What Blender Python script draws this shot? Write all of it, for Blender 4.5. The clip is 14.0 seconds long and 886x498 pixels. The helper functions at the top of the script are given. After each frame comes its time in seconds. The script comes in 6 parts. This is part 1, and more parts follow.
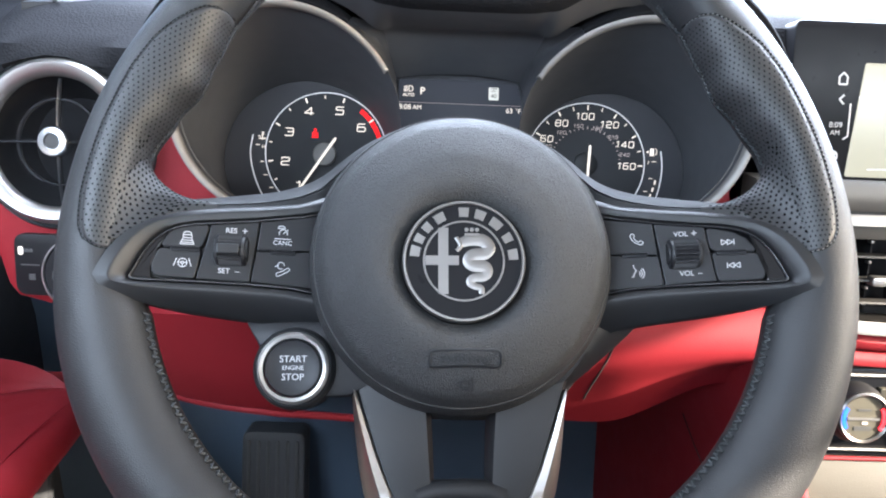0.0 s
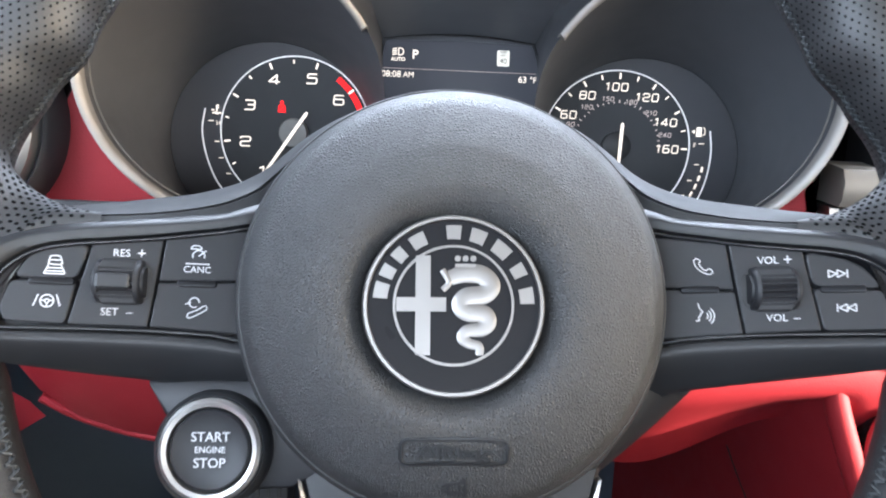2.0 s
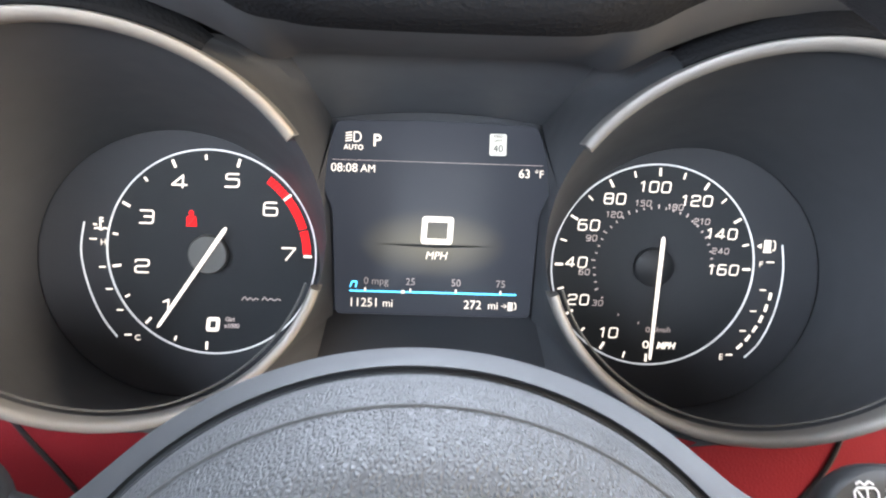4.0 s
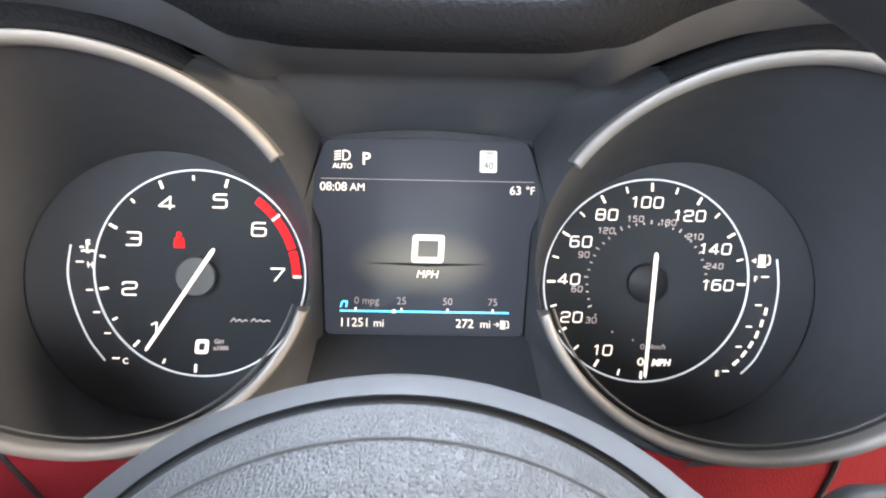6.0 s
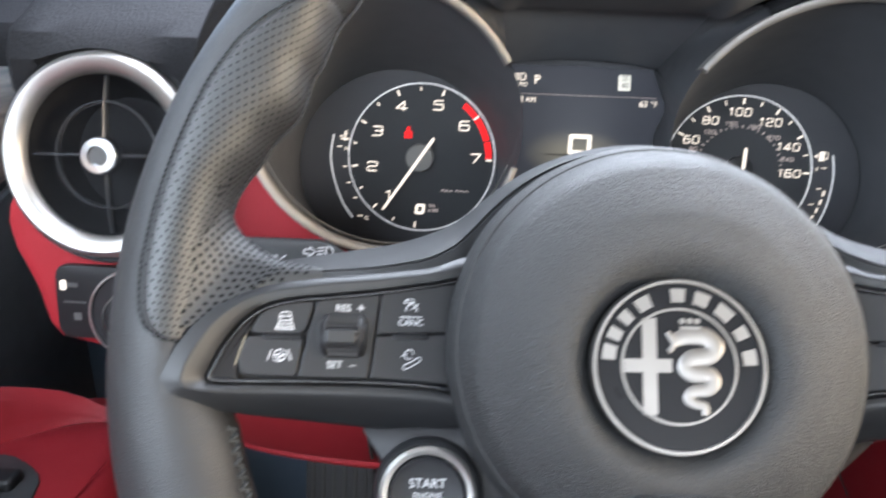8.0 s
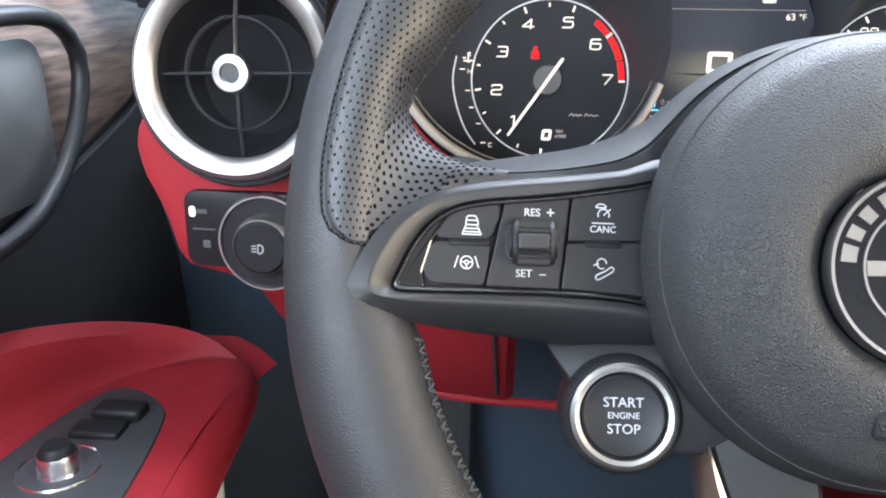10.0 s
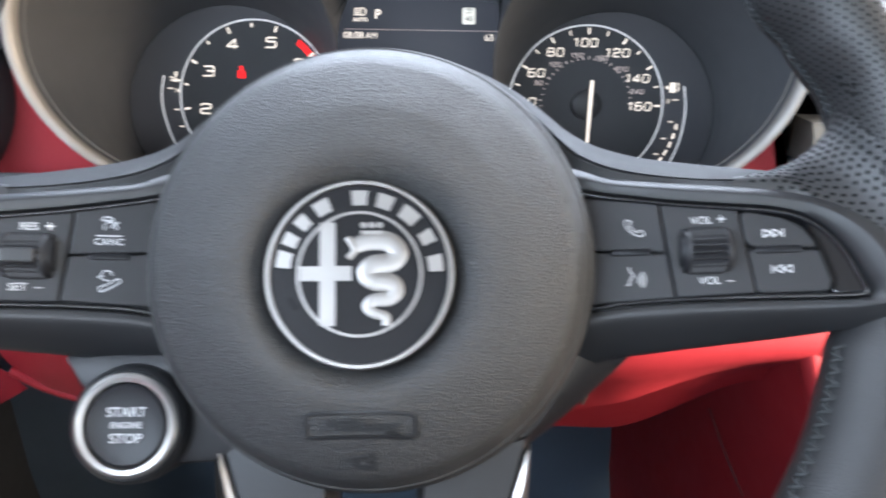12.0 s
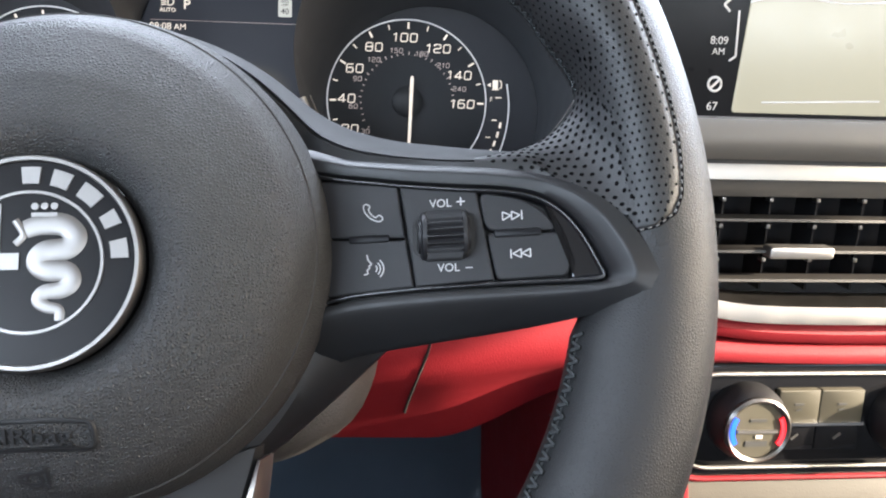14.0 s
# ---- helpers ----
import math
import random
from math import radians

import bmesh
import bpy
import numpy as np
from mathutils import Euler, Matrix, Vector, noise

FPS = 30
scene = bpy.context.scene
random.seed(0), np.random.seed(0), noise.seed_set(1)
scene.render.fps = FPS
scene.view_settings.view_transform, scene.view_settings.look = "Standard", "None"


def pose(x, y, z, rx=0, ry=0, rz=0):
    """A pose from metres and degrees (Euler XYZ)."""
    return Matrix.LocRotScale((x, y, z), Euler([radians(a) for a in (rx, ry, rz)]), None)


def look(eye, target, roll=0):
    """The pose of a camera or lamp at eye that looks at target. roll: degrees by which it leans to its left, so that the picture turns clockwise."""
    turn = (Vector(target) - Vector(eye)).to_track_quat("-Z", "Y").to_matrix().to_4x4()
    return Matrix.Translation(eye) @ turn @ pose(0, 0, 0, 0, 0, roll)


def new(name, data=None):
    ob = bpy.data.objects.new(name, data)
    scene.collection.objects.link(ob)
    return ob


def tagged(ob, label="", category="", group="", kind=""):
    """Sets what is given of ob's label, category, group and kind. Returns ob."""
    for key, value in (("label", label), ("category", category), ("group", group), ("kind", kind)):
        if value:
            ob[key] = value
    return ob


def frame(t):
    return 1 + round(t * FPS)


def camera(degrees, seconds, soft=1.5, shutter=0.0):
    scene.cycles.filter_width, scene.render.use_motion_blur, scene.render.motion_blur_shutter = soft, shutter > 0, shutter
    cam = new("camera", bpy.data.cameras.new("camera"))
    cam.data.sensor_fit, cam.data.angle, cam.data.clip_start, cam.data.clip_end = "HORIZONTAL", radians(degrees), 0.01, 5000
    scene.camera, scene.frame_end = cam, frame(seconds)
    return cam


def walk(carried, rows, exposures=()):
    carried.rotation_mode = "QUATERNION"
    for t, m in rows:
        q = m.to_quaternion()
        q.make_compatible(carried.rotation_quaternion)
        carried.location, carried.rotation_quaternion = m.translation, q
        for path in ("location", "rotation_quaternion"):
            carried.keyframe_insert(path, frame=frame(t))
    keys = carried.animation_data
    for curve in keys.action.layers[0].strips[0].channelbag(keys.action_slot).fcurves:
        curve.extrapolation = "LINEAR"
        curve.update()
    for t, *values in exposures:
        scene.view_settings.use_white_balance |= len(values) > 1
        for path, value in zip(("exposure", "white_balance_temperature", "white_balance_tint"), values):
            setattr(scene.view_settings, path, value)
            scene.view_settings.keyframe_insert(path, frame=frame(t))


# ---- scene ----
cam = camera(59.4, 14.0, soft=2.0, shutter=0.5)
PATH = [
    (0, (-0.01999, 0.00056, 0.83844), (0.01010, 0.97510, 0.61625), 2.36),
    (0.5, (-0.01987, 0.01566, 0.83582), (0.00822, 0.98921, 0.60906), 2.34),
    (1, (-0.01880, 0.04573, 0.83406), (0.00631, 1.01671, 0.59620), 2.37),
    (1.5, (-0.01533, 0.07825, 0.83266), (0.00513, 1.04633, 0.58284), 2.45),
    (2, (-0.00827, 0.11312, 0.83422), (0.00930, 1.07797, 0.57199), 2.54),
    (2.5, (-0.00966, 0.14376, 0.83812), (0.00891, 1.10688, 0.56968), 2.72),
    (3, (-0.00877, 0.19412, 0.85228), (0.01426, 1.15503, 0.57639), 2.81),
    (3.5, (-0.00431, 0.23571, 0.86748), (0.02043, 1.19758, 0.59510), 2.39),
    (3.7, (-0.00208, 0.24735, 0.87847), (0.02822, 1.20407, 0.58902), 2.30),
    (4.7, (-0.00044, 0.27940, 0.87908), (0.02548, 1.24034, 0.60354), 1.91),
    (5.8, (0.00287, 0.27477, 0.88014), (0.03088, 1.23615, 0.60633), 1.56),
    (6, (0.00347, 0.26635, 0.87987), (0.03211, 1.22887, 0.61018), 1.49),
    (6.5, (0.00357, 0.23535, 0.88117), (0.02906, 1.19960, 0.61740), 1.43),
    (7, (-0.00571, 0.19360, 0.88062), (0.01092, 1.15855, 0.61869), 1.65),
    (7.5, (-0.03341, 0.14192, 0.87766), (-0.03085, 1.10524, 0.60931), 2.04),
    (8, (-0.07088, 0.10949, 0.85743), (-0.08453, 1.06872, 0.57514), 2.16),
    (8.5, (-0.09825, 0.11308, 0.84443), (-0.13323, 1.06549, 0.54164), 1.90),
    (8.7, (-0.10259, 0.11600, 0.84110), (-0.14697, 1.06595, 0.53187), 1.62),
    (9.6, (-0.11260, 0.12025, 0.83454), (-0.18461, 1.06245, 0.50735), 0.88),
    (10.3, (-0.11541, 0.12331, 0.83143), (-0.19908, 1.06172, 0.49620), 0.57),
    (10.8, (-0.09465, 0.12122, 0.83308), (-0.17016, 1.06101, 0.49976), 0.50),
    (11, (-0.07580, 0.11646, 0.83654), (-0.14672, 1.05859, 0.50889), 0.47),
    (11.2, (-0.05114, 0.11601, 0.83727), (-0.11374, 1.06080, 0.51561), 0.62),
    (11.5, (-0.01811, 0.11833, 0.83664), (-0.06474, 1.06639, 0.52199), 0.53),
    (12, (0.02489, 0.12284, 0.83276), (0.01592, 1.07477, 0.52658), 0.96),
    (12.5, (0.06743, 0.12934, 0.82512), (0.09738, 1.08265, 0.52462), 1.39),
    (13, (0.08561, 0.13846, 0.81898), (0.14755, 1.09122, 0.52165), 1.68),
    (13.5, (0.08210, 0.13886, 0.81864), (0.16409, 1.09135, 0.52532), 2.09),
    (14, (0.08206, 0.13833, 0.81870), (0.17976, 1.09340, 0.53890), 2.14),
]
walk(cam, [(t, look(eye, target, roll)) for t, eye, target, roll in PATH], exposures=[(t, e, k, 10) for t, e, k in ((0, 3.20, 5500), (1.0, 3.32, 5500), (2.0, 3.50, 5600), (3.0, 3.54, 5700), (3.7, 3.64, 5750), (6.5, 3.86, 5800), (7.5, 3.40, 5900), (8.5, 3.36, 5800), (11.0, 3.46, 5750), (12.0, 3.36, 5650), (12.5, 3.26, 5650), (14.0, 2.86, 5750))])

# ---- light: morning sun from the passenger side, sky through the glass ----
SUN = Vector((0.88, -0.27, 0.315)).normalized()
world = bpy.data.worlds.new("sky")
scene.world = world
world.use_nodes = True
wn = world.node_tree
sky = wn.nodes.new("ShaderNodeTexSky")
sky.sky_type, sky.sun_disc = "NISHITA", False
sky.sun_elevation = math.asin(SUN.z)
sky.sun_rotation = math.atan2(SUN.x, SUN.y)
wn.nodes["Background"].inputs["Strength"].default_value = 0.10
wn.links.new(sky.outputs[0], wn.nodes["Background"].inputs["Color"])
sun_data = bpy.data.lights.new("sun", "SUN")
sun_data.energy, sun_data.angle, sun_data.color = 5.0, radians(0.6), (1.0, 0.80, 0.56)
sun_ob = new("sun", sun_data)
sun_ob.matrix_world = look(SUN * 6, (0, 0, 0))


def window_light(name, eye, target, wide, high, power, color):
    """An area lamp in a window's opening, for the sky beyond it."""
    d = bpy.data.lights.new(name, "AREA")
    d.shape, d.size, d.size_y, d.energy, d.color = "RECTANGLE", wide, high, power, color
    o = new(name, d)
    o.matrix_world = look(eye, target)


window_light("windscreen_sky", (0.40, 0.74, 1.075), (0.40, 0.32, 0.165), 1.36, 0.60, 12.2, (0.95, 0.97, 1.0))
window_light("driver_window_sky", (-0.44, 0.10, 0.97), (-0.05, 0.25, 0.60), 1.0, 0.20, 2.1, (0.88, 0.95, 1.0))
window_light("passenger_window_sky", (1.20, 0.05, 0.96), (0.2, 0.2, 0.72), 1.0, 0.20, 4.0, (1.0, 0.77, 0.51))
window_light("rear_window_sky", (0.38, -1.55, 1.06), (0.2, 0.2, 0.75), 1.4, 0.30, 3.7, (1.0, 0.97, 0.92))


# ---- materials ----
def mat(name, color, rough=0.5, metal=0.0, emit=0.0, grain=0.0, size=0.001, bump=0.15, spread=0.15, coat=0.0, kind="voronoi", spec=0.5):
    """A surface with colour drift at two scales and a fine relief whose cells are `size` metres wide."""
    m = bpy.data.materials.new(name)
    m.use_nodes = True
    nt = m.node_tree
    b = nt.nodes["Principled BSDF"]
    b.inputs["Metallic"].default_value = metal
    b.inputs["Roughness"].default_value = rough
    b.inputs["Coat Weight"].default_value = coat
    b.inputs["Specular IOR Level"].default_value = spec
    co = nt.nodes.new("ShaderNodeTexCoord")
    n1 = nt.nodes.new("ShaderNodeTexNoise")
    n1.inputs["Scale"].default_value = 14
    n1.inputs["Detail"].default_value = 6
    nt.links.new(co.outputs["Object"], n1.inputs["Vector"])
    ramp = nt.nodes.new("ShaderNodeMix")
    ramp.data_type = "RGBA"
    ramp.inputs["A"].default_value = (*[c * (1 - spread) for c in color], 1)
    ramp.inputs["B"].default_value = (*[min(1, c * (1 + spread)) for c in color], 1)
    nt.links.new(n1.outputs["Fac"], ramp.inputs["Factor"])
    nt.links.new(ramp.outputs["Result"], b.inputs["Base Color"])
    rr = nt.nodes.new("ShaderNodeMapRange")
    rr.inputs["To Min"].default_value = max(0.02, rough - 0.07)
    rr.inputs["To Max"].default_value = min(1, rough + 0.07)
    n2 = nt.nodes.new("ShaderNodeTexNoise")
    n2.inputs["Scale"].default_value = 70
    nt.links.new(co.outputs["Object"], n2.inputs["Vector"])
    nt.links.new(n2.outputs["Fac"], rr.inputs["Value"])
    nt.links.new(rr.outputs["Result"], b.inputs["Roughness"])
    if grain:
        bp = nt.nodes.new("ShaderNodeBump")
        bp.inputs["Strength"].default_value = bump
        bp.inputs["Distance"].default_value = grain
        if kind == "voronoi":
            v = nt.nodes.new("ShaderNodeTexVoronoi")
            v.feature = "F1"
            out = v.outputs["Distance"]
        elif kind == "leather":
            v = nt.nodes.new("ShaderNodeTexVoronoi")
            v.feature = "DISTANCE_TO_EDGE"
            mr = nt.nodes.new("ShaderNodeMapRange")
            mr.interpolation_type = "SMOOTHSTEP"
            mr.inputs["From Max"].default_value = 0.42
            nt.links.new(v.outputs["Distance"], mr.inputs["Value"])
            out = mr.outputs["Result"]
        else:
            v = nt.nodes.new("ShaderNodeTexNoise")
            v.inputs["Detail"].default_value = 3
            out = v.outputs["Fac"]
        v.inputs["Scale"].default_value = 1 / size
        warp = nt.nodes.new("ShaderNodeTexNoise")
        warp.inputs["Scale"].default_value = 0.35 / size
        nt.links.new(co.outputs["Object"], warp.inputs["Vector"])
        ad = nt.nodes.new("ShaderNodeVectorMath")
        ad.operation = "MULTIPLY_ADD"
        ad.inputs[1].default_value = (size * (0.4 if kind == "leather" else 1.2),) * 3
        nt.links.new(warp.outputs["Color"], ad.inputs[0])
        nt.links.new(co.outputs["Object"], ad.inputs[2])
        nt.links.new(ad.outputs[0], v.inputs["Vector"])
        nt.links.new(out, bp.inputs["Height"])
        nt.links.new(bp.outputs["Normal"], b.inputs["Normal"])
    if emit:
        b.inputs["Emission Color"].default_value = (*color, 1)
        b.inputs["Emission Strength"].default_value = emit
    return m


LEATHER = mat("black leather", (0.0130, 0.0132, 0.0141), 0.50, spec=0.32, grain=0.00020, size=0.0009, bump=0.42, kind="leather")
GRIP = mat("perforated black leather", (0.0130, 0.0130, 0.0138), 0.50, spec=0.4, grain=0.00015, size=0.0009, bump=0.3, kind="leather")
# near-black that holds the shade of the punched holes
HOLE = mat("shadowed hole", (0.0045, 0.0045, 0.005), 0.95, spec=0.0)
THREAD = mat("dark grey thread", (0.012, 0.014, 0.0155), 0.7, grain=0.0005, size=0.0006, bump=0.5, kind="noise")
THREAD_LIGHT = mat("grey thread", (0.11, 0.108, 0.105), 0.7)
HUB = mat("grained black vinyl", (0.0150, 0.0153, 0.0160), 0.58, spec=0.36, grain=0.00042, size=0.00092, bump=0.78, kind="leather")
SATIN = mat("satin black plastic", (0.0095, 0.0098, 0.0108), 0.46, spec=0.32, spread=0.1)
SOFT = mat("soft matt black plastic", (0.0120, 0.0123, 0.0132), 0.64, spec=0.26, spread=0.1)
BUTTON = mat("matt black button", (0.0078, 0.0078, 0.0090), 0.52, spec=0.27, grain=0.0002, size=0.0007, bump=0.12, kind="noise")
GLOSS = mat("piano black", (0.008, 0.008, 0.009), 0.10, spread=0.05)
GAP = mat("dark gap", (0.012, 0.012, 0.012), 0.8)
CHROME = mat("satin chrome", (0.74, 0.74, 0.75), 0.22, 1.0, spread=0.05)
BRUSHED = mat("brushed aluminium", (0.33, 0.32, 0.31), 0.45, 1.0, spread=0.08)
SPOKE_METAL = mat("dark satin metal", (0.38, 0.355, 0.33), 0.36, 1.0, spread=0.08)
PRINT = mat("pale grey print", (0.32, 0.32, 0.325), 0.6)
PRINT_DIM = mat("faint grey print", (0.05, 0.05, 0.05), 0.5)
RED = mat("red leather", (0.195, 0.0115, 0.0165), 0.55, spec=0.20, grain=0.0003, size=0.0015, bump=0.22, spread=0.12, kind="leather")
DASH = mat("black grained dashboard", (0.0108, 0.0108, 0.0118), 0.76, spec=0.03, grain=0.0005, size=0.0016, bump=0.60)
DARK = mat("dark moulded plastic", (0.033, 0.034, 0.0365), 0.55, spec=0.25, grain=0.0003, size=0.0012, bump=0.25, kind="noise")
COLUMN = mat("dark grey column shroud", (0.025, 0.0242, 0.0235), 0.60, grain=0.0005, size=0.0009, bump=0.5)
# bluish tone of carpet and footwell stands in for lens haze
CARPET = mat("dark carpet", (0.022, 0.030, 0.040), 0.95, grain=0.002, size=0.003, bump=0.8, kind="noise")
FOOT = mat("footwell lining with blue haze in its colour", (0.066, 0.092, 0.128), 0.8, spec=0.25, grain=0.0006, size=0.002, bump=0.3, kind="noise")
# cluster blacks lifted in colour to stand in for veiling glare, brow most
FACE = mat("black dial face", (0.027, 0.0275, 0.030), 0.7, spread=0.1, spec=0.15)
BEZEL_IN = mat("black brow lining lifted for glare", (0.078, 0.081, 0.089), 0.55, spread=0.1)
FUNNEL = mat("matt black funnel", (0.050, 0.051, 0.056), 0.6, spread=0.1, spec=0.3)
PLATE = mat("dark dial plate", (0.039, 0.039, 0.043), 0.7, spread=0.1, spec=0.2)
HEADLINER = mat("pale headliner", (0.45, 0.44, 0.42), 0.95)
TRIMDARK = mat("charcoal body trim", (0.05, 0.05, 0.05), 0.8)
LIT = mat("backlit warm white", (0.50, 0.42, 0.33), 0.5, emit=0.24)
SIGN = mat("backlit sign", (0.46, 0.43, 0.36), 0.5, emit=0.12)
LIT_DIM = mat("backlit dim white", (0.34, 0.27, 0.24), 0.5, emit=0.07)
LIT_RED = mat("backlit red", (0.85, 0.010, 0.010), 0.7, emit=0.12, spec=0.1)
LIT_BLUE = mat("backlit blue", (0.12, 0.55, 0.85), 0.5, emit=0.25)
RING_GREY = mat("dial ring", (0.62, 0.60, 0.58), 0.4, emit=0.06)
ENAMEL = mat("black enamel", (0.0085, 0.0085, 0.0095), 0.30, spec=0.08, spread=0.05)
TRIM = mat("satin grey metal trim", (0.25, 0.232, 0.216), 0.58, 0.6, spread=0.08)
SILVER_PANEL = mat("silver grey fascia strip", (0.060, 0.056, 0.051), 0.48, spread=0.08)
CONSOLE = mat("taupe console trim", (0.048, 0.042, 0.031), 0.5, grain=0.0002, size=0.001, bump=0.2)
BADGE = mat("satin silver", (0.175, 0.167, 0.160), 0.44, 1.0, spread=0.08)
THROAT = mat("vent throat", (0.010, 0.010, 0.011), 0.9, spec=0.1)


# ---- mesh tools ----
def part(name, bm, material, parent=None, label="", smooth=True, weld=True):
    """Links a bmesh as one mesh object under a thing or a part."""
    if weld:
        bmesh.ops.remove_doubles(bm, verts=bm.verts, dist=1e-6)
    bmesh.ops.recalc_face_normals(bm, faces=bm.faces)
    me = bpy.data.meshes.new(name)
    bm.to_mesh(me)
    bm.free()
    if smooth:
        me.polygons.foreach_set("use_smooth", [True] * len(me.polygons))
        me.set_sharp_from_angle(angle=radians(38))
    me.materials.append(material)
    ob = new(name, me)
    if parent is not None:
        ob.parent = parent
    if label:
        ob["label"] = label
    return ob


def thing(name, m, label, category, group=""):
    ob = new(name)
    ob.empty_display_size = 0.02
    ob.matrix_world = m
    return tagged(ob, label, category, group)


def loft(rings, closed=True, cap=(True, True), cyclic=False):
    """Quads between rings of points with equal counts."""
    bm = bmesh.new()
    vs = [[bm.verts.new(p) for p in r] for r in rings]
    n = len(rings[0])
    pairs = list(zip(vs, vs[1:])) + ([(vs[-1], vs[0])] if cyclic else [])
    for a, b in pairs:
        for i in range(n if closed else n - 1):
            j = (i + 1) % n
            bm.faces.new((a[i], a[j], b[j], b[i]))
    if closed and not cyclic:
        for flag, r in zip(cap, (vs[0], vs[-1])):
            if flag:
                bm.faces.new(r)
    return bm


def lathe(profile, n=64, centre=(0, 0), sx=1.0):
    """Profile of (r, z) turned about z."""
    rings = []
    for r, z in profile:
        rings.append([Vector((centre[0] + sx * r * math.cos(a), centre[1] + r * math.sin(a), z)) for a in [2 * math.pi * k / n for k in range(n)]])
    return loft(rings, cap=(False, False))


def spline(points, n, closed=False):
    """n points along a smooth curve through the given ones."""
    P = [Vector(p) for p in points]
    m = len(P)
    dense = []
    segs = m if closed else m - 1
    for i in range(segs):
        if closed:
            a, b, c, d = P[i - 1], P[i], P[(i + 1) % m], P[(i + 2) % m]
        else:
            a, b, c, d = P[max(i - 1, 0)], P[i], P[i + 1], P[min(i + 2, m - 1)]
        for k in range(24):
            t = k / 24
            dense.append(0.5 * ((2 * b) + (c - a) * t + (2 * a - 5 * b + 4 * c - d) * t * t + (3 * b - a - 3 * c + d) * t ** 3))
    dense.append(P[0].copy() if closed else P[-1].copy())
    return resample(dense, n, closed)


def resample(P, n, closed=False):
    L = [0.0]
    for a, b in zip(P, P[1:]):
        L.append(L[-1] + (b - a).length)
    out, j = [], 0
    for k in range(n):
        s = L[-1] * k / (n if closed else n - 1)
        while j < len(L) - 2 and L[j + 1] < s:
            j += 1
        f = (s - L[j]) / max(L[j + 1] - L[j], 1e-9)
        out.append(P[j].lerp(P[j + 1], min(max(f, 0), 1)))
    return out


def inset(poly, d):
    """A closed outline in its own plane moved inwards by d (outline runs counter-clockwise)."""
    n, out = len(poly), []
    for i in range(n):
        a, b, c = poly[i - 1], poly[i], poly[(i + 1) % n]
        t = Vector((c.x - a.x, c.y - a.y))
        t = t.normalized() if t.length > 1e-9 else Vector((1, 0))
        q = b.copy()
        q.x -= t.y * d
        q.y += t.x * d
        out.append(q)
    return out


def ccw(poly):
    area = sum(a.x * b.y - b.x * a.y for a, b in zip(poly, poly[1:] + poly[:1]))
    return poly if area > 0 else poly[::-1]


def rounded(corners, r=0.002, k=5):
    """A closed outline with round corners, as 2D points."""
    P = [Vector((x, y, 0)) for x, y in corners]
    P = ccw(P)
    out, n = [], len(P)
    for i in range(n):
        a, b, c = P[i - 1], P[i], P[(i + 1) % n]
        u, v = (a - b), (c - b)
        d = min(r, u.length * 0.45, v.length * 0.45)
        s, e = b + u.normalized() * d, b + v.normalized() * d
        for j in range(k + 1):
            t = j / k
            out.append(s.lerp(b, t).lerp(b.lerp(e, t), t))
    return out


def slab(outline, top, depth, edge=0.0006, crown=0.0):
    """A plate whose top follows top(x, y), with a softened edge; reaches depth below."""
    f = top if callable(top) else (lambda x, y: top)
    lay = lambda pts, dz: [Vector((p.x, p.y, f(p.x, p.y) + dz)) for p in pts]
    rings = [lay(outline, -depth), lay(outline, -edge), lay(inset(outline, edge * 0.3), -edge * 0.3), lay(inset(outline, edge), 0)]
    if crown:
        rings.append(lay(inset(outline, edge * 2.2), crown))
    return loft(rings)


def tube(path, r, n=10, closed=False, flat=1.0, up=None):
    """A round or flattened bar along a path."""
    rings, m = [], len(path)
    for i, p in enumerate(path):
        a = path[i - 1] if (i or closed) else path[0]
        b = path[(i + 1) % m] if (i < m - 1 or closed) else path[-1]
        t = (b - a).normalized()
        u = up(i) if callable(up) else (Vector(up) if up else Vector((0, 0, 1)))
        s = t.cross(u)
        s = s.normalized() if s.length > 1e-6 else t.orthogonal().normalized()
        w = s.cross(t).normalized()
        rr = r(i / max(m - 1, 1)) if callable(r) else r
        rings.append([p + s * (math.cos(q) * rr) + w * (math.sin(q) * rr * flat) for q in [2 * math.pi * k / n for k in range(n)]])
    return loft(rings, cyclic=closed)


def box(x0, x1, y0, y1, z0, z1, bevel=0.0):
    bm = bmesh.new()
    bmesh.ops.create_cube(bm, size=1)
    for v in bm.verts:
        v.co = Vector((x0 + (v.co.x + 0.5) * (x1 - x0), y0 + (v.co.y + 0.5) * (y1 - y0), z0 + (v.co.z + 0.5) * (z1 - z0)))
    if bevel:
        bmesh.ops.bevel(bm, geom=list(bm.edges), offset=bevel, segments=3, affect="EDGES", profile=0.5)
    return bm


def merge(*many):
    """Several bmeshes as one."""
    me = bpy.data.meshes.new("join")
    out = bmesh.new()
    for b in many:
        b.to_mesh(me)
        out.from_mesh(me)
        b.free()
    bpy.data.meshes.remove(me)
    return out


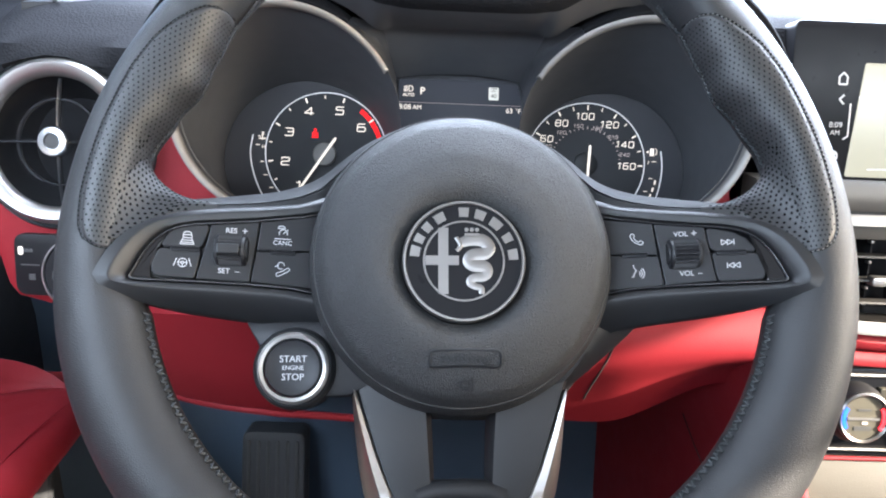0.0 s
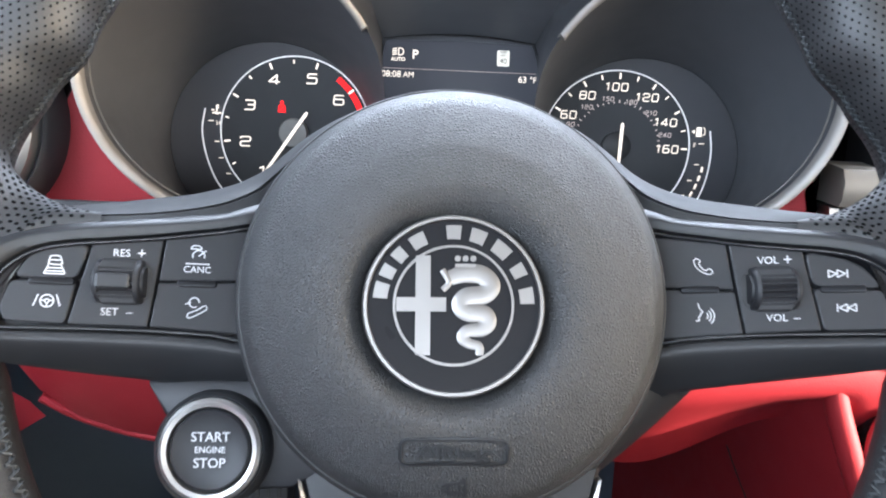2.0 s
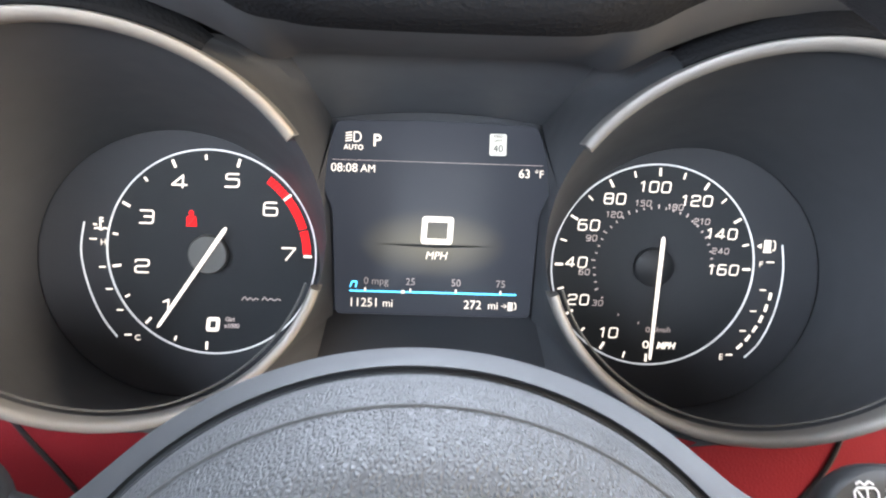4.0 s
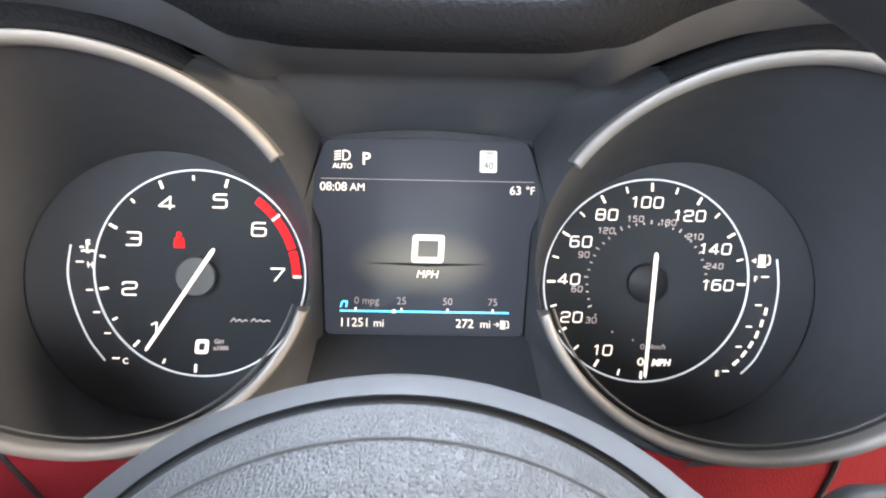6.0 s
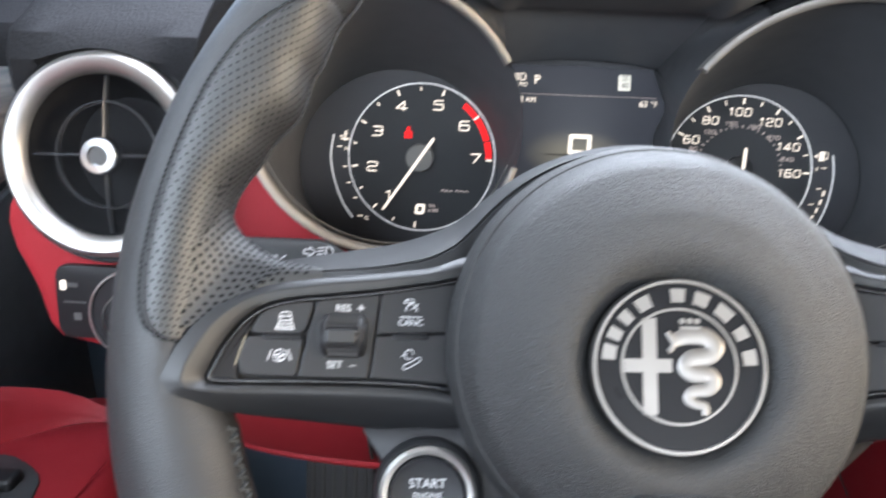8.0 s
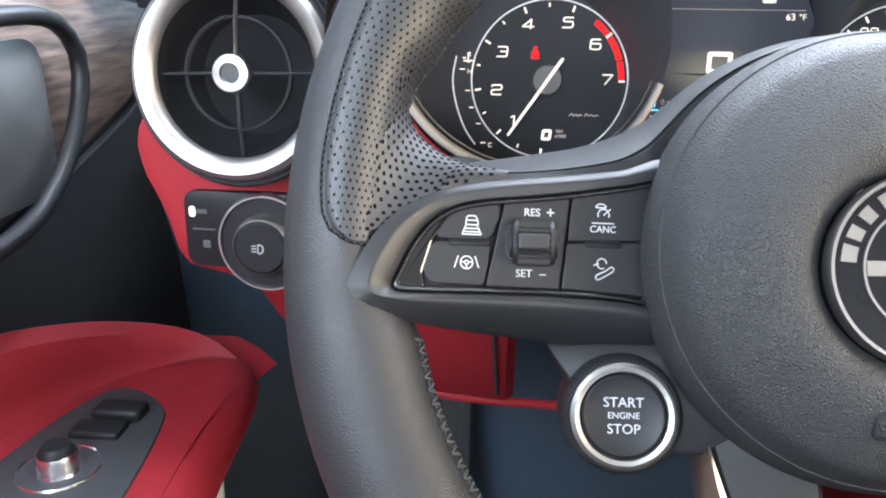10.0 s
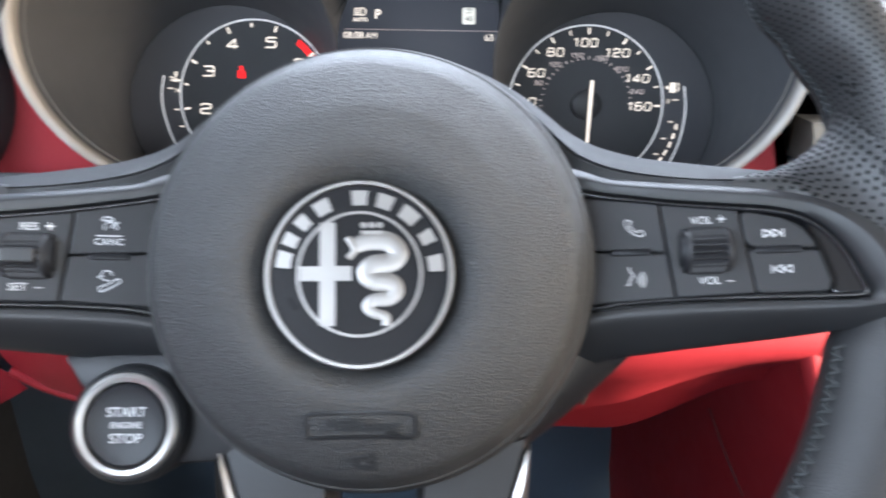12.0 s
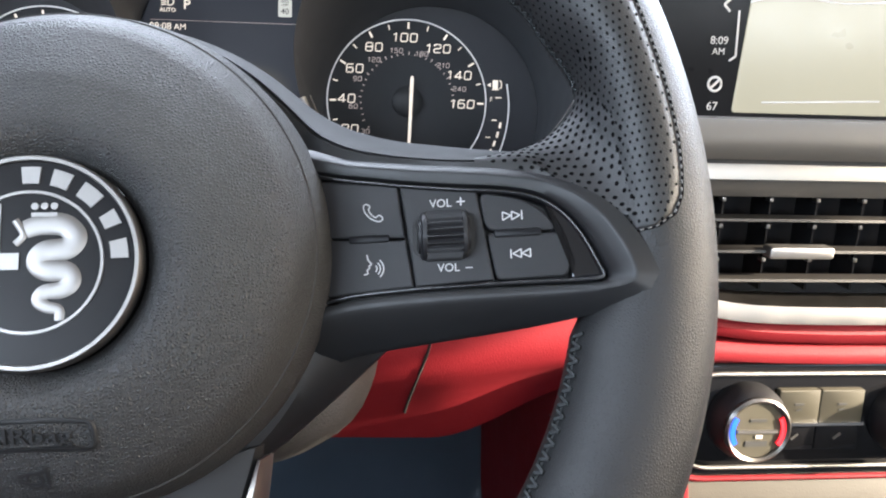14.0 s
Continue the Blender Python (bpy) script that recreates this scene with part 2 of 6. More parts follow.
def lettering(text, size, x, y, z, shear=0.0, wide=1.0, spin=0.0, thick=0.00012, weight=0.0, align="CENTER"):
    """Text as a mesh lying in the xy plane, its middle at x, y."""
    cu = bpy.data.curves.new("text", "FONT")
    cu.body, cu.size, cu.align_x, cu.align_y = text, size, align, "CENTER"
    cu.shear, cu.extrude, cu.offset, cu.resolution_u = shear, thick, weight, 3
    ob = new("text", cu)
    me = bpy.data.meshes.new_from_object(ob)
    bpy.data.objects.remove(ob)
    bpy.data.curves.remove(cu)
    bm = bmesh.new()
    bm.from_mesh(me)
    bpy.data.meshes.remove(me)
    bm.transform(Matrix.Translation((x, y, z)) @ Matrix.Rotation(spin, 4, "Z") @ Matrix.Diagonal((wide, 1, 1, 1)))
    return bm


def strokes(lines, w, z, n=6):
    """Thin raised lines in the xy plane, each a list of (x, y) in metres."""
    bms = []
    for line in lines:
        pts = [Vector((x, y, z)) for x, y in line]
        if len(pts) > 2:
            pts = spline(pts, max(8, 4 * len(pts)))
        bms.append(tube(pts, w, n=n, flat=0.3))
    return merge(*bms)


def band(cx, cy, r0, r1, z0, z1, a0, a1, n=24):
    """A flat arc-shaped block."""
    rings = []
    for k in range(n):
        a = radians(a0 + (a1 - a0) * k / (n - 1))
        c, s = math.cos(a), math.sin(a)
        rings.append([Vector((cx + r0 * c, cy + r0 * s, z0)), Vector((cx + r0 * c, cy + r0 * s, z1)), Vector((cx + r1 * c, cy + r1 * s, z1)), Vector((cx + r1 * c, cy + r1 * s, z0))])
    return loft(rings)


def quad_bar(x, y, length, width, ang, z, thick=0.0002):
    """A small flat bar centred at x, y."""
    bm = box(-length / 2, length / 2, -width / 2, width / 2, -thick, thick)
    bm.transform(Matrix.Translation((x, y, z)) @ Matrix.Rotation(ang, 4, "Z"))
    return bm


# ---- steering wheel: x right, y up in the wheel's plane, z towards the driver ----
WHEEL = pose(0, 0.330, 0.7575, 66, 0, 0) @ pose(0, 0, 0, 0, 0, 1.7)
wheel = thing("steering_wheel", WHEEL, "black leather steering wheel with round airbag hub and spoke buttons", "steering wheel")
RIM_Y, RIM_A, RIM_UP, RIM_DOWN, RIM_Z = 0.006, 0.1634, 0.177, 0.161, -0.0190


def rim_axis(th):
    b = RIM_UP if math.sin(th) > 0 else RIM_DOWN
    return Vector((RIM_A * math.cos(th), RIM_Y + b * math.sin(th), RIM_Z))


def rim_inner(th):
    """How far the rim reaches inwards from its axis; thinner at the thumb rests."""
    a = math.degrees(math.asin(max(-1, min(1, math.sin(th)))))
    knots = [(-90, 0.0207), (-12, 0.0207), (-4, 0.0150), (3, 0.0125), (17, 0.0105), (24, 0.0150), (30, 0.0190), (36, 0.0158), (44, 0.0108), (54, 0.0058), (66, 0.0040), (90, 0.0040)]
    for (p, u), (q, v) in zip(knots, knots[1:]):
        if p <= a <= q:
            t = (a - p) / (q - p)
            return u + (v - u) * t * t * (3 - 2 * t)
    return 0.0155


def rim_point(th, ph, off=0.0):
    """ph 0: outwards, 90 degrees: towards the driver, 180: inwards."""
    p = rim_axis(th)
    q = rim_axis(th + 0.01) - rim_axis(th - 0.01)
    out = Vector((q.y, -q.x, 0)).normalized()
    c, s = math.cos(ph), math.sin(ph)
    rx = 0.0204 if c > 0 else rim_inner(th)
    rz = 0.0190
    return p + out * (c * (rx + off)) + Vector((0, 0, s * (rz + off)))


N = 160
part("rim", loft([[rim_point(2 * math.pi * k / N, 2 * math.pi * j / 28) for j in range(28)] for k in range(N)], cyclic=True), LEATHER, wheel, "smooth black leather rim")


GRIP_EDGE = [(0.0, 128), (0.3, 104), (0.8, 93), (1.4, 84), (3.0, 76.5), (5.0, 73.5), (8.0, 71), (14.0, 70.5), (28.0, 71.5), (33.0, 76), (35.5, 82), (37.5, 88), (39.3, 95), (41.5, 110), (42.8, 130), (43.5, 152), (44.0, 176)]


def grip_limits(a):
    """Range of the section angle that the perforated pad covers at the clock angle a in degrees."""
    for (p, u), (q, v) in zip(GRIP_EDGE, GRIP_EDGE[1:]):
        if a <= q:
            return radians(u + (v - u) * max(0, a - p) / (q - p)), radians(232)
    return radians(176), radians(232)


def disc(bm, c, n, e, r, squash=1.0):
    """A small eight-sided disc at c, facing n."""
    e = (e - n * e.dot(n)).normalized()
    f = n.cross(e)
    bm.faces.new([bm.verts.new(c + e * (r * math.cos(q)) + f * (r * squash * math.sin(q))) for q in [k * math.pi / 4 for k in range(8)]])


def grip(side):
    A = [a for a in [0, 0.15, 0.3, 0.55, 0.8, 1.1, 1.4, 2.2, 3.0, 4.0] + [5 + k for k in range(30)] + [35, 36, 37, 38, 39, 39.5, 40, 40.5, 41, 41.5, 42, 42.4, 42.8, 43.2, 43.6, 44]]
    K = 30
    turn = lambda a: radians(a) if side > 0 else math.pi - radians(a)
    rows = []
    for i, a in enumerate(A):
        lo, hi = grip_limits(a)
        row = []
        for j in range(K):
            f = (j / (K - 1)) ** 1.25
            edge = min(1.0, f * 14, i / 3.0, (len(A) - 1 - i) / 3.0)
            row.append(rim_point(turn(a), lo + (hi - lo) * f, -0.0006 + 0.0015 * math.sin(edge * math.pi / 2)))
        rows.append(row)
    pad = part("grip", loft(rows, closed=False), GRIP, wheel, "perforated black leather thumb grip")
    # rows of punched holes: flat discs, the shade inside put into their colour
    bms = bmesh.new()
    rng = random.Random(5)
    for i in range(58):
        a = 0.9 + i * 0.745
        for j in range(30):
            ph = radians(74) + (j + 0.5 * (i % 2)) * 0.139
            lo, hi = grip_limits(a)
            if ph < lo + 0.10 or ph > radians(215) or ph < grip_limits(min(44, a + 0.9))[0] + 0.06:
                continue
            c = rim_point(turn(a), ph, 0.00102)
            e1 = rim_point(turn(a + 0.3), ph, 0.00102) - c
            n = e1.cross(rim_point(turn(a), ph + 0.02, 0.00102) - c).normalized()
            n = n if (c - rim_axis(turn(a))).dot(n) > 0 else -n
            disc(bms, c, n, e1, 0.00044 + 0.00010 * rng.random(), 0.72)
    holes = part("perforation", bms, HOLE, pad, "punched holes drawn as flat dark discs", smooth=False)
    holes["kind"] = "stuff"
    # stitched seam along the outer edge of the pad, in a narrow groove
    line = resample([rim_point(turn(a), grip_limits(a)[0] + 0.012, 0.0002) for a in [0.02 * k for k in range(2201)]], 150)
    part("groove", tube([rim_point(turn(a), grip_limits(a)[0] - 0.012, -0.0001) for a in [0.1 * k for k in range(441)]], 0.0004, n=6), HOLE, pad)
    st = [tube([line[i], line[i].lerp(line[i + 1], 0.5) + Vector((0, 0, 0.00025)), line[i].lerp(line[i + 1], 0.85)], 0.00026, n=5) for i in range(2, 146, 2)]
    s = part("seam", merge(*st), THREAD if side < 0 else THREAD_LIGHT, pad, "row of stitches")
    s["kind"] = "stuff"
    return pad


for side in (-1, 1):
    grip(side)


def cross_stitch(th0, th1, ph, count, up=0.0):
    """Baseball stitching on the inside of the rim."""
    bms = []
    for i in range(count):
        a, b = th0 + (th1 - th0) * i / count, th0 + (th1 - th0) * (i + (0.85 if up else 1.0)) / count
        w = 0.09 if up else 0.13
        both_ways = ((ph - w, ph + w), (ph + w, ph - w))
        for p, q in both_ways if up else both_ways[i % 2:i % 2 + 1]:
            bms.append(tube([rim_point(a, p, 0.0001 + up), rim_point((a + b) / 2, (p + q) / 2, (0.0006 if up else 0.0010) + up), rim_point(b, q, 0.0001 + up)], 0.00030 if up else 0.00062, n=5))
    bms.append(tube([rim_point(th0 + (th1 - th0) * k / 60, ph, 0.0001 + up) for k in range(61)], 0.0004, n=6, flat=0.7))
    return merge(*bms)


for th0, th1, n, up, m in ((-78, -11, 84, 0.0, THREAD), (191, 258, 84, 0.0, THREAD), (16, 50, 38, 0.0009, THREAD), (130, 164, 38, 0.0009, THREAD)):
    o = part("cross_stitching", cross_stitch(radians(th0), radians(th1), radians(188 if up else 166), n, up), m, wheel, "zigzag dark thread along the inner seam")
    o["kind"] = "stuff"


def spoke_z(x, y=0.0):
    return -0.0270 + 0.29 * (abs(x) - 0.084)


def both(side, pts):
    return [(side * x / 1000, y / 1000) for x, y in pts]


# outer edge, ridge and opening of the spoke surround; the last column is the outer edge's height
BEZEL = [((60, 37.0), (60, 33.4), (62, 29.9), -1.5), ((78, 33.4), (78, 30.6), (78, 27.8), -1.5), ((95, 30.8), (95, 28.0), (95, 24.9), -1.5), ((110, 28.9), (110, 26.2), (110, 22.9), -1.5), ((123, 27.0), (122.5, 24.2), (122, 21.4), -1.5), ((133.5, 24.4), (132.5, 21.8), (131, 18.9), -1.6), ((142, 20.2), (140.2, 17.6), (137.8, 14.2), -1.8),
         ((149.5, 14.0), (146.8, 10.6), (143.2, 7.0), -2.0), ((155.6, 5.4), (151.4, 2.2), (147.0, -1.0), -2.4), ((159.8, -4.0), (153.6, -4.0), (148.5, -4.6), -3.0), ((160.6, -8.2), (153.2, -6.8), (147.8, -6.5), -3.6), ((158.4, -11.2), (150.8, -8.4), (145.6, -7.2), -3.4), ((150.5, -14.4), (144.4, -9.2), (140.5, -7.4), -4.6), ((136.5, -17.4), (134, -9.5), (132, -7.4), -7.5),
         ((121, -19.8), (121, -9.7), (121, -7.4), -11), ((100, -22.4), (100, -10.2), (100, -7.7), -12), ((80, -25.2), (80, -11.4), (80, -8.8), -13), ((60, -29), (60, -13.2), (62, -10.6), -14), ((54, -8), (56, -3), (60, 0), -4), ((54, 14), (56, 16), (60, 18), -2)]


def spoke_lift(x):
    t = min(1, max(0, (abs(x) - 0.128) / 0.035))
    return 0.0078 * t * t * (3 - 2 * t)


def even_spline(P, k=7):
    """A closed smooth curve with k points from each given point to the next."""
    out, m = [], len(P)
    for i in range(m):
        a, b, c, d = P[i - 1], P[i], P[(i + 1) % m], P[(i + 2) % m]
        for j in range(k):
            t = j / k
            out.append(0.5 * ((2 * b) + (c - a) * t + (2 * a - 5 * b + 4 * c - d) * t * t + (3 * b - a - 3 * c + d) * t ** 3))
    return out


def spoke(side):
    col = lambda c: even_spline([Vector((side * r[c][0] / 1000, r[c][1] / 1000, r[3] / 1000)) for r in BEZEL])
    o, m, i = col(0), col(1), col(2)
    back = [Vector((p.x, p.y, spoke_z(p.x) + spoke_lift(p.x) - 0.024)) for p in o]
    edge = [Vector((p.x, p.y, spoke_z(p.x) + spoke_lift(p.x) + p.z)) for p in o]
    ridge = [Vector((p.x, p.y, spoke_z(p.x) + spoke_lift(p.x) * 0.75 + 0.0014)) for p in m]
    lip = [Vector((p.x, p.y, spoke_z(p.x) + spoke_lift(p.x) * 0.30 + 0.0004)) for p in i]

    def between(f):
        g = math.sin(f * math.pi / 2)
        return [Vector((a.x + (b.x - a.x) * f, a.y + (b.y - a.y) * f, a.z + (b.z - a.z) * (0.35 * f + 0.65 * g))) for a, b in zip(edge, ridge)]

    rings = [back, edge] + [between(f) for f in (0.12, 0.3, 0.5, 0.7, 0.86, 0.96)] + [[a.lerp(b, f) + Vector((0, 0, z)) for a, b in zip(ridge, lip)] for f, z in ((0.1, 0.0), (0.5, 0.0003), (0.9, 0.0003), (1.0, -0.0003))]
    floor = [Vector((p.x, p.y, spoke_z(p.x) - 0.0048)) for p in (inset(i, 0.0003) if side > 0 else inset(i, -0.0003))]
    bez = part("spoke", loft(rings + [floor]), SATIN, wheel, "satin black spoke surround")
    # glossy inner frame of the switch panel
    q = ccw(i)
    z = lambda pts, d: [Vector((p.x, p.y, spoke_z(p.x) + d)) for p in pts]
    g = inset(q, 0.0005)
    part("panel_frame", loft([z(g, -0.0045)] + [z(inset(g, 0.0007 - 0.0007 * math.cos(a)), -0.0002 + 0.0010 * math.sin(a)) for a in [math.pi * k / 8 for k in range(9)]] + [z(inset(g, 0.0015), -0.0045)], cap=(False, False)), GLOSS, bez, "gloss black switch panel frame")
    end = rounded(both(side, [(132.6, 16.9), (137.6, 12.6), (142.8, 5.4), (146.0, -1.4), (146.9, -5.2), (139.0, -5.6), (139.7, -1.0), (137.0, 8.2)]), 0.0008)
    part("panel_end", slab(end, lambda x, y: spoke_z(x) - 0.0002, 0.0045, edge=0.0005), GLOSS, bez, "gloss black end of the switch panel", smooth=False)
    return bez


spokes = {s: spoke(s) for s in (-1, 1)}


def web(side):
    """Padded fillet of perforated leather that runs from the thumb rest into the spoke."""
    turn = lambda a: radians(a) if side > 0 else math.pi - radians(a)

    def f(x):
        t = min(1, max(0, (abs(x) - 0.130) / 0.036))
        return spoke_z(x) - 0.0022 + 0.0078 * t * t * (3 - 2 * t)

    # free inner edge, and the line on which the fillet meets spoke and rim
    C = [Vector((side * x / 1000, y / 1000, f(x / 1000) - d / 1000)) for x, y, d in [(115, 32.0, 4.5), (122, 33.2, 7), (130, 35.4, 10), (137.0, 38.8, 12), (142.6, 43.6, 13), (145.6, 49.4, 13)]]
    C = spline(C + [rim_point(turn(18), radians(184), -0.0002), rim_point(turn(22), radians(184), -0.0010)], 56)
    D = [Vector((side * x / 1000, y / 1000, f(x / 1000))) for x, y in [(114, 28.2), (123, 26.2), (134, 22.6), (144, 15.0)]]
    T = [Vector((0, 0.004, 0)), Vector((0, 0.004, 0)), Vector((-side * 0.001, 0.005, 0)), Vector((-side * 0.004, 0.006, -0.0008))]
    for a, ph in ((1.5, 112), (6, 106), (11, 108), (15, 122), (19, 145), (22, 168)):
        D.append(rim_point(turn(a), radians(ph), 0.0005))
        T.append((rim_point(turn(a), radians(ph) + 0.05, 0.0005) - D[-1]).normalized() * (0.0075 if a < 16 else 0.004))
    D, T = spline(D, 56), spline(T, 56)

    def at(i, t):
        h = min(0.009, 0.7 * abs(D[i].z - C[i].z))
        p, q, r, e = C[i], C[i] + Vector((0, 0, h)), D[i] + T[i], D[i]
        u = 1 - t
        return p * u ** 3 + q * (3 * u * u * t) + r * (3 * u * t * t) + e * t ** 3

    w = part("grip_web", loft([[at(i, j / 24) for j in range(25)] for i in range(56)], closed=False), GRIP, wheel, "perforated black leather between grip and spoke")
    # holes as flat dark discs here too, shade in the colour
    bms = bmesh.new()
    for i in range(3, 54, 2):
        count = max(2, round((D[i] - C[i]).length / 0.0027))
        for j in range(1, count):
            t = (j + 0.5 * ((i // 2) % 2)) / (count + 0.4)
            c, e1, e2 = at(i, t), at(i + 1, t), at(i, t + 0.04)
            n = (e1 - c).cross(e2 - c).normalized()
            n = n if n.z > 0 else -n
            if (e2 - c).length > 0.00018:
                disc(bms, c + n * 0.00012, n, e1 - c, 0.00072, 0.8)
    h = part("perforation", bms, HOLE, w, "punched holes drawn as flat dark discs", smooth=False)
    h["kind"] = "stuff"


for side in (-1, 1):
    web(side)


def key(side, corners, r=0.0015, lift=0.0, parent=None):
    o = rounded(both(side, corners), r)
    return part("button", slab(o, lambda x, y: spoke_z(x) - 0.0004 + lift, 0.004, edge=0.0005), BUTTON, parent, "matt black spoke button", smooth=False)


def rib_roller(side, cx, cy, parent, ribs=True):
    """A thumb roller with its axis across the spoke."""
    well = rounded(both(side, [(cx - 8.8, cy - 6.4), (cx + 8.8, cy - 6.4), (cx + 8.8, cy + 6.4), (cx - 8.8, cy + 6.4)]), 0.0045)
    part("roller_well", slab(well, lambda x, y: spoke_z(x) - 0.0002, 0.003, edge=0.0002), GAP, parent, smooth=False)
    c = Vector((side * cx / 1000, cy / 1000, spoke_z(cx / 1000) - 0.0002))
    tilt = Vector((side, 0, 0.29)).normalized()
    n = 132
    rings = []
    for f, s in ((-1.16, 0.50), (-1.15, 0.72), (-1.04, 0.74), (-1.03, 0.94), (-0.98, 1.02), (-0.88, 1.05), (-0.80, 1.05), (-0.76, 1.0), (0.76, 1.0), (0.80, 1.05), (0.88, 1.05), (0.98, 1.02), (1.03, 0.94), (1.04, 0.74), (1.15, 0.72), (1.16, 0.50)):
        ring = []
        for k in range(n):
            a = 2 * math.pi * k / n
            rr = 0.0067 * s * (1 + (0.105 * math.cos(k * math.pi / 3) if abs(f) < 0.77 else 0))
            ring.append(c + tilt * (0.0066 * f) + Vector((0, math.cos(a) * rr, math.sin(a) * rr * 0.9)))
        rings.append(ring)
    ro = part("roller", loft(rings), BUTTON, parent, "ribbed thumb roller", smooth=False)
    if not ribs:
        tab = rounded([(-0.0050, -0.0024), (0.0050, -0.0024), (0.0050, 0.0024), (-0.0050, 0.0024)], 0.001)
        bm = slab(tab, 0.0, 0.002, edge=0.0007)
        bm.transform(Matrix.Translation(c + Vector((0, -0.0004, 0.0078))) @ Matrix.Rotation(-math.atan(0.29) * side, 4, "Y"))
        part("roller_tab", bm, SATIN, ro, smooth=False)
    return ro


def icon_on(parent, bm, side, cx, cy, name="symbol"):
    """Places a flat symbol, drawn round 0,0 in metres, on the sloping spoke."""
    tilt = math.atan(0.29) * side
    bm.transform(Matrix.Translation((side * cx / 1000, cy / 1000, spoke_z(cx / 1000) - 0.00025)) @ Matrix.Rotation(-tilt, 4, "Y"))
    return part(name, bm, PRINT, parent, smooth=False)


def mm(lines, s=0.001):
    return [[(x * s, y * s) for x, y in l] for l in lines]


def arc(cx, cy, r, a0, a1, n=9):
    return [(cx + r * math.cos(radians(a0 + (a1 - a0) * k / (n - 1))), cy + r * math.sin(radians(a0 + (a1 - a0) * k / (n - 1)))) for k in range(n)]


# right-hand switches
S = spokes[1]
b_phone = key(1, [(64, 28.0), (91.6, 24.2), (93.5, 8.6), (64, 10.2)], 0.0006, parent=S)
b_voice = key(1, [(64, 9.6), (93.7, 7.9), (95.6, -6.0), (64, -8.2)], 0.0006, parent=S)
mid_r = key(1, [(92.3, 24.1), (114.2, 20.9), (118.3, -5.0), (96.2, -6.0)], 0.0006, parent=S)
b_next = key(1, [(114.8, 20.8), (126.8, 18.0), (132.6, 13.8), (136.2, 8.2), (116.4, 9.2)], 0.003, parent=S)
b_prev = key(1, [(116.6, 8.6), (136.5, 7.6), (139.0, -1.0), (138.0, -4.8), (118.9, -5.2)], 0.002, parent=S)
for x0, x1, y in ((77, 89, 8.8), (118.5, 131.5, 8.2)):
    part("divider", slab(rounded(both(1, [(x0, y - 1.15), (x1, y - 1.15), (x1, y + 1.15), (x0, y + 1.15)]), 0.0011), lambda x, yy: spoke_z(x) + 0.0003, 0.004, edge=0.0004), ENAMEL, S, "gloss black raised bar between two buttons")
rib_roller(1, 104.4, 8.6, mid_r)
icon_on(mid_r, merge(lettering("VOL", 0.0034, -0.0018, 0, 0), lettering("+", 0.005, 0.0042, 0, 0)), 1, 105.6, 18.0, "lettering")
icon_on(mid_r, merge(lettering("VOL", 0.0034, -0.0018, 0, 0), lettering("–", 0.004, 0.0042, 0, 0)), 1, 107.3, -0.9, "lettering")
icon_on(b_phone, strokes(mm([[(-2.2, 2.6), (-3.0, 1.8), (-2.4, -0.2), (-0.6, -2.0), (1.8, -2.9), (2.9, -2.0), (1.8, -1.0), (0.6, -1.6), (-0.8, -0.4), (-1.4, 0.8), (-1.0, 1.8), (-2.2, 2.6)]]), 0.00019, 0), 1, 84.4, 16.8)
icon_on(b_voice, strokes(mm([[(-1.6, 3.2), (-1.2, 1.6), (-0.2, 0.4), (-1.0, 0.0)], [(-1.0, 0), (-0.9, -0.8), (-1.6, -1.4), (-1.4, -2.4), (-2.6, -2.6)], arc(0.2, -1, 1.2, -50, 50), arc(0.2, -1, 2.2, -50, 50), arc(0.2, -1, 3.2, -50, 50)]), 0.00019, 0), 1, 83.8, 1.0)
tri = lambda x, d: [[(x, 1.2), (x + 2.4 * d, 0)], [(x + 2.4 * d, 0), (x, -1.2)], [(x, -1.2), (x, 1.2)]]
icon_on(b_next, strokes(mm(tri(-3.0, 1) + tri(-0.4, 1) + [[(2.5, 1.3), (2.5, -1.3)]]), 0.00019, 0), 1, 124.0, 13.2)
icon_on(b_prev, strokes(mm(tri(3.0, -1) + tri(0.4, -1) + [[(-2.5, 1.3), (-2.5, -1.3)]]), 0.00019, 0), 1, 125.4, 2.2)

# left-hand switches
S = spokes[-1]
b_gap = key(-1, [(115.9, 20.6), (125.8, 20.2), (132.2, 17.0), (136.5, 9.3), (118.9, 9.3)], 0.003, parent=S)
b_lane = key(-1, [(119.0, 8.6), (136.8, 8.6), (139.6, 0.0), (138.0, -4.2), (121.4, -4.9)], 0.002, parent=S)
mid_l = key(-1, [(94.6, 24.4), (115.3, 20.7), (120.8, -4.9), (98.2, -5.4)], 0.0006, parent=S)
b_canc = key(-1, [(64, 28.6), (93.9, 24.5), (95.6, 9.7), (64, 11.0)], 0.0006, parent=S)
b_hill = key(-1, [(64, 10.4), (95.7, 9.1), (97.5, -5.2), (64, -7.6)], 0.0006, parent=S)
for x0, x1, y in ((78, 90, 9.2), (119.5, 132, 8.5)):
    part("divider", slab(rounded(both(-1, [(x0, y - 1.15), (x1, y - 1.15), (x1, y + 1.15), (x0, y + 1.15)]), 0.0011), lambda x, yy: spoke_z(x) + 0.0003, 0.004, edge=0.0004), ENAMEL, S, "gloss black raised bar between two buttons")
rib_roller(-1, 106.2, 9.0, mid_l, ribs=False)
icon_on(mid_l, merge(lettering("RES", 0.0034, -0.0018, 0, 0), lettering("+", 0.005, 0.0042, 0, 0)), -1, 105.0, 18.2, "lettering")
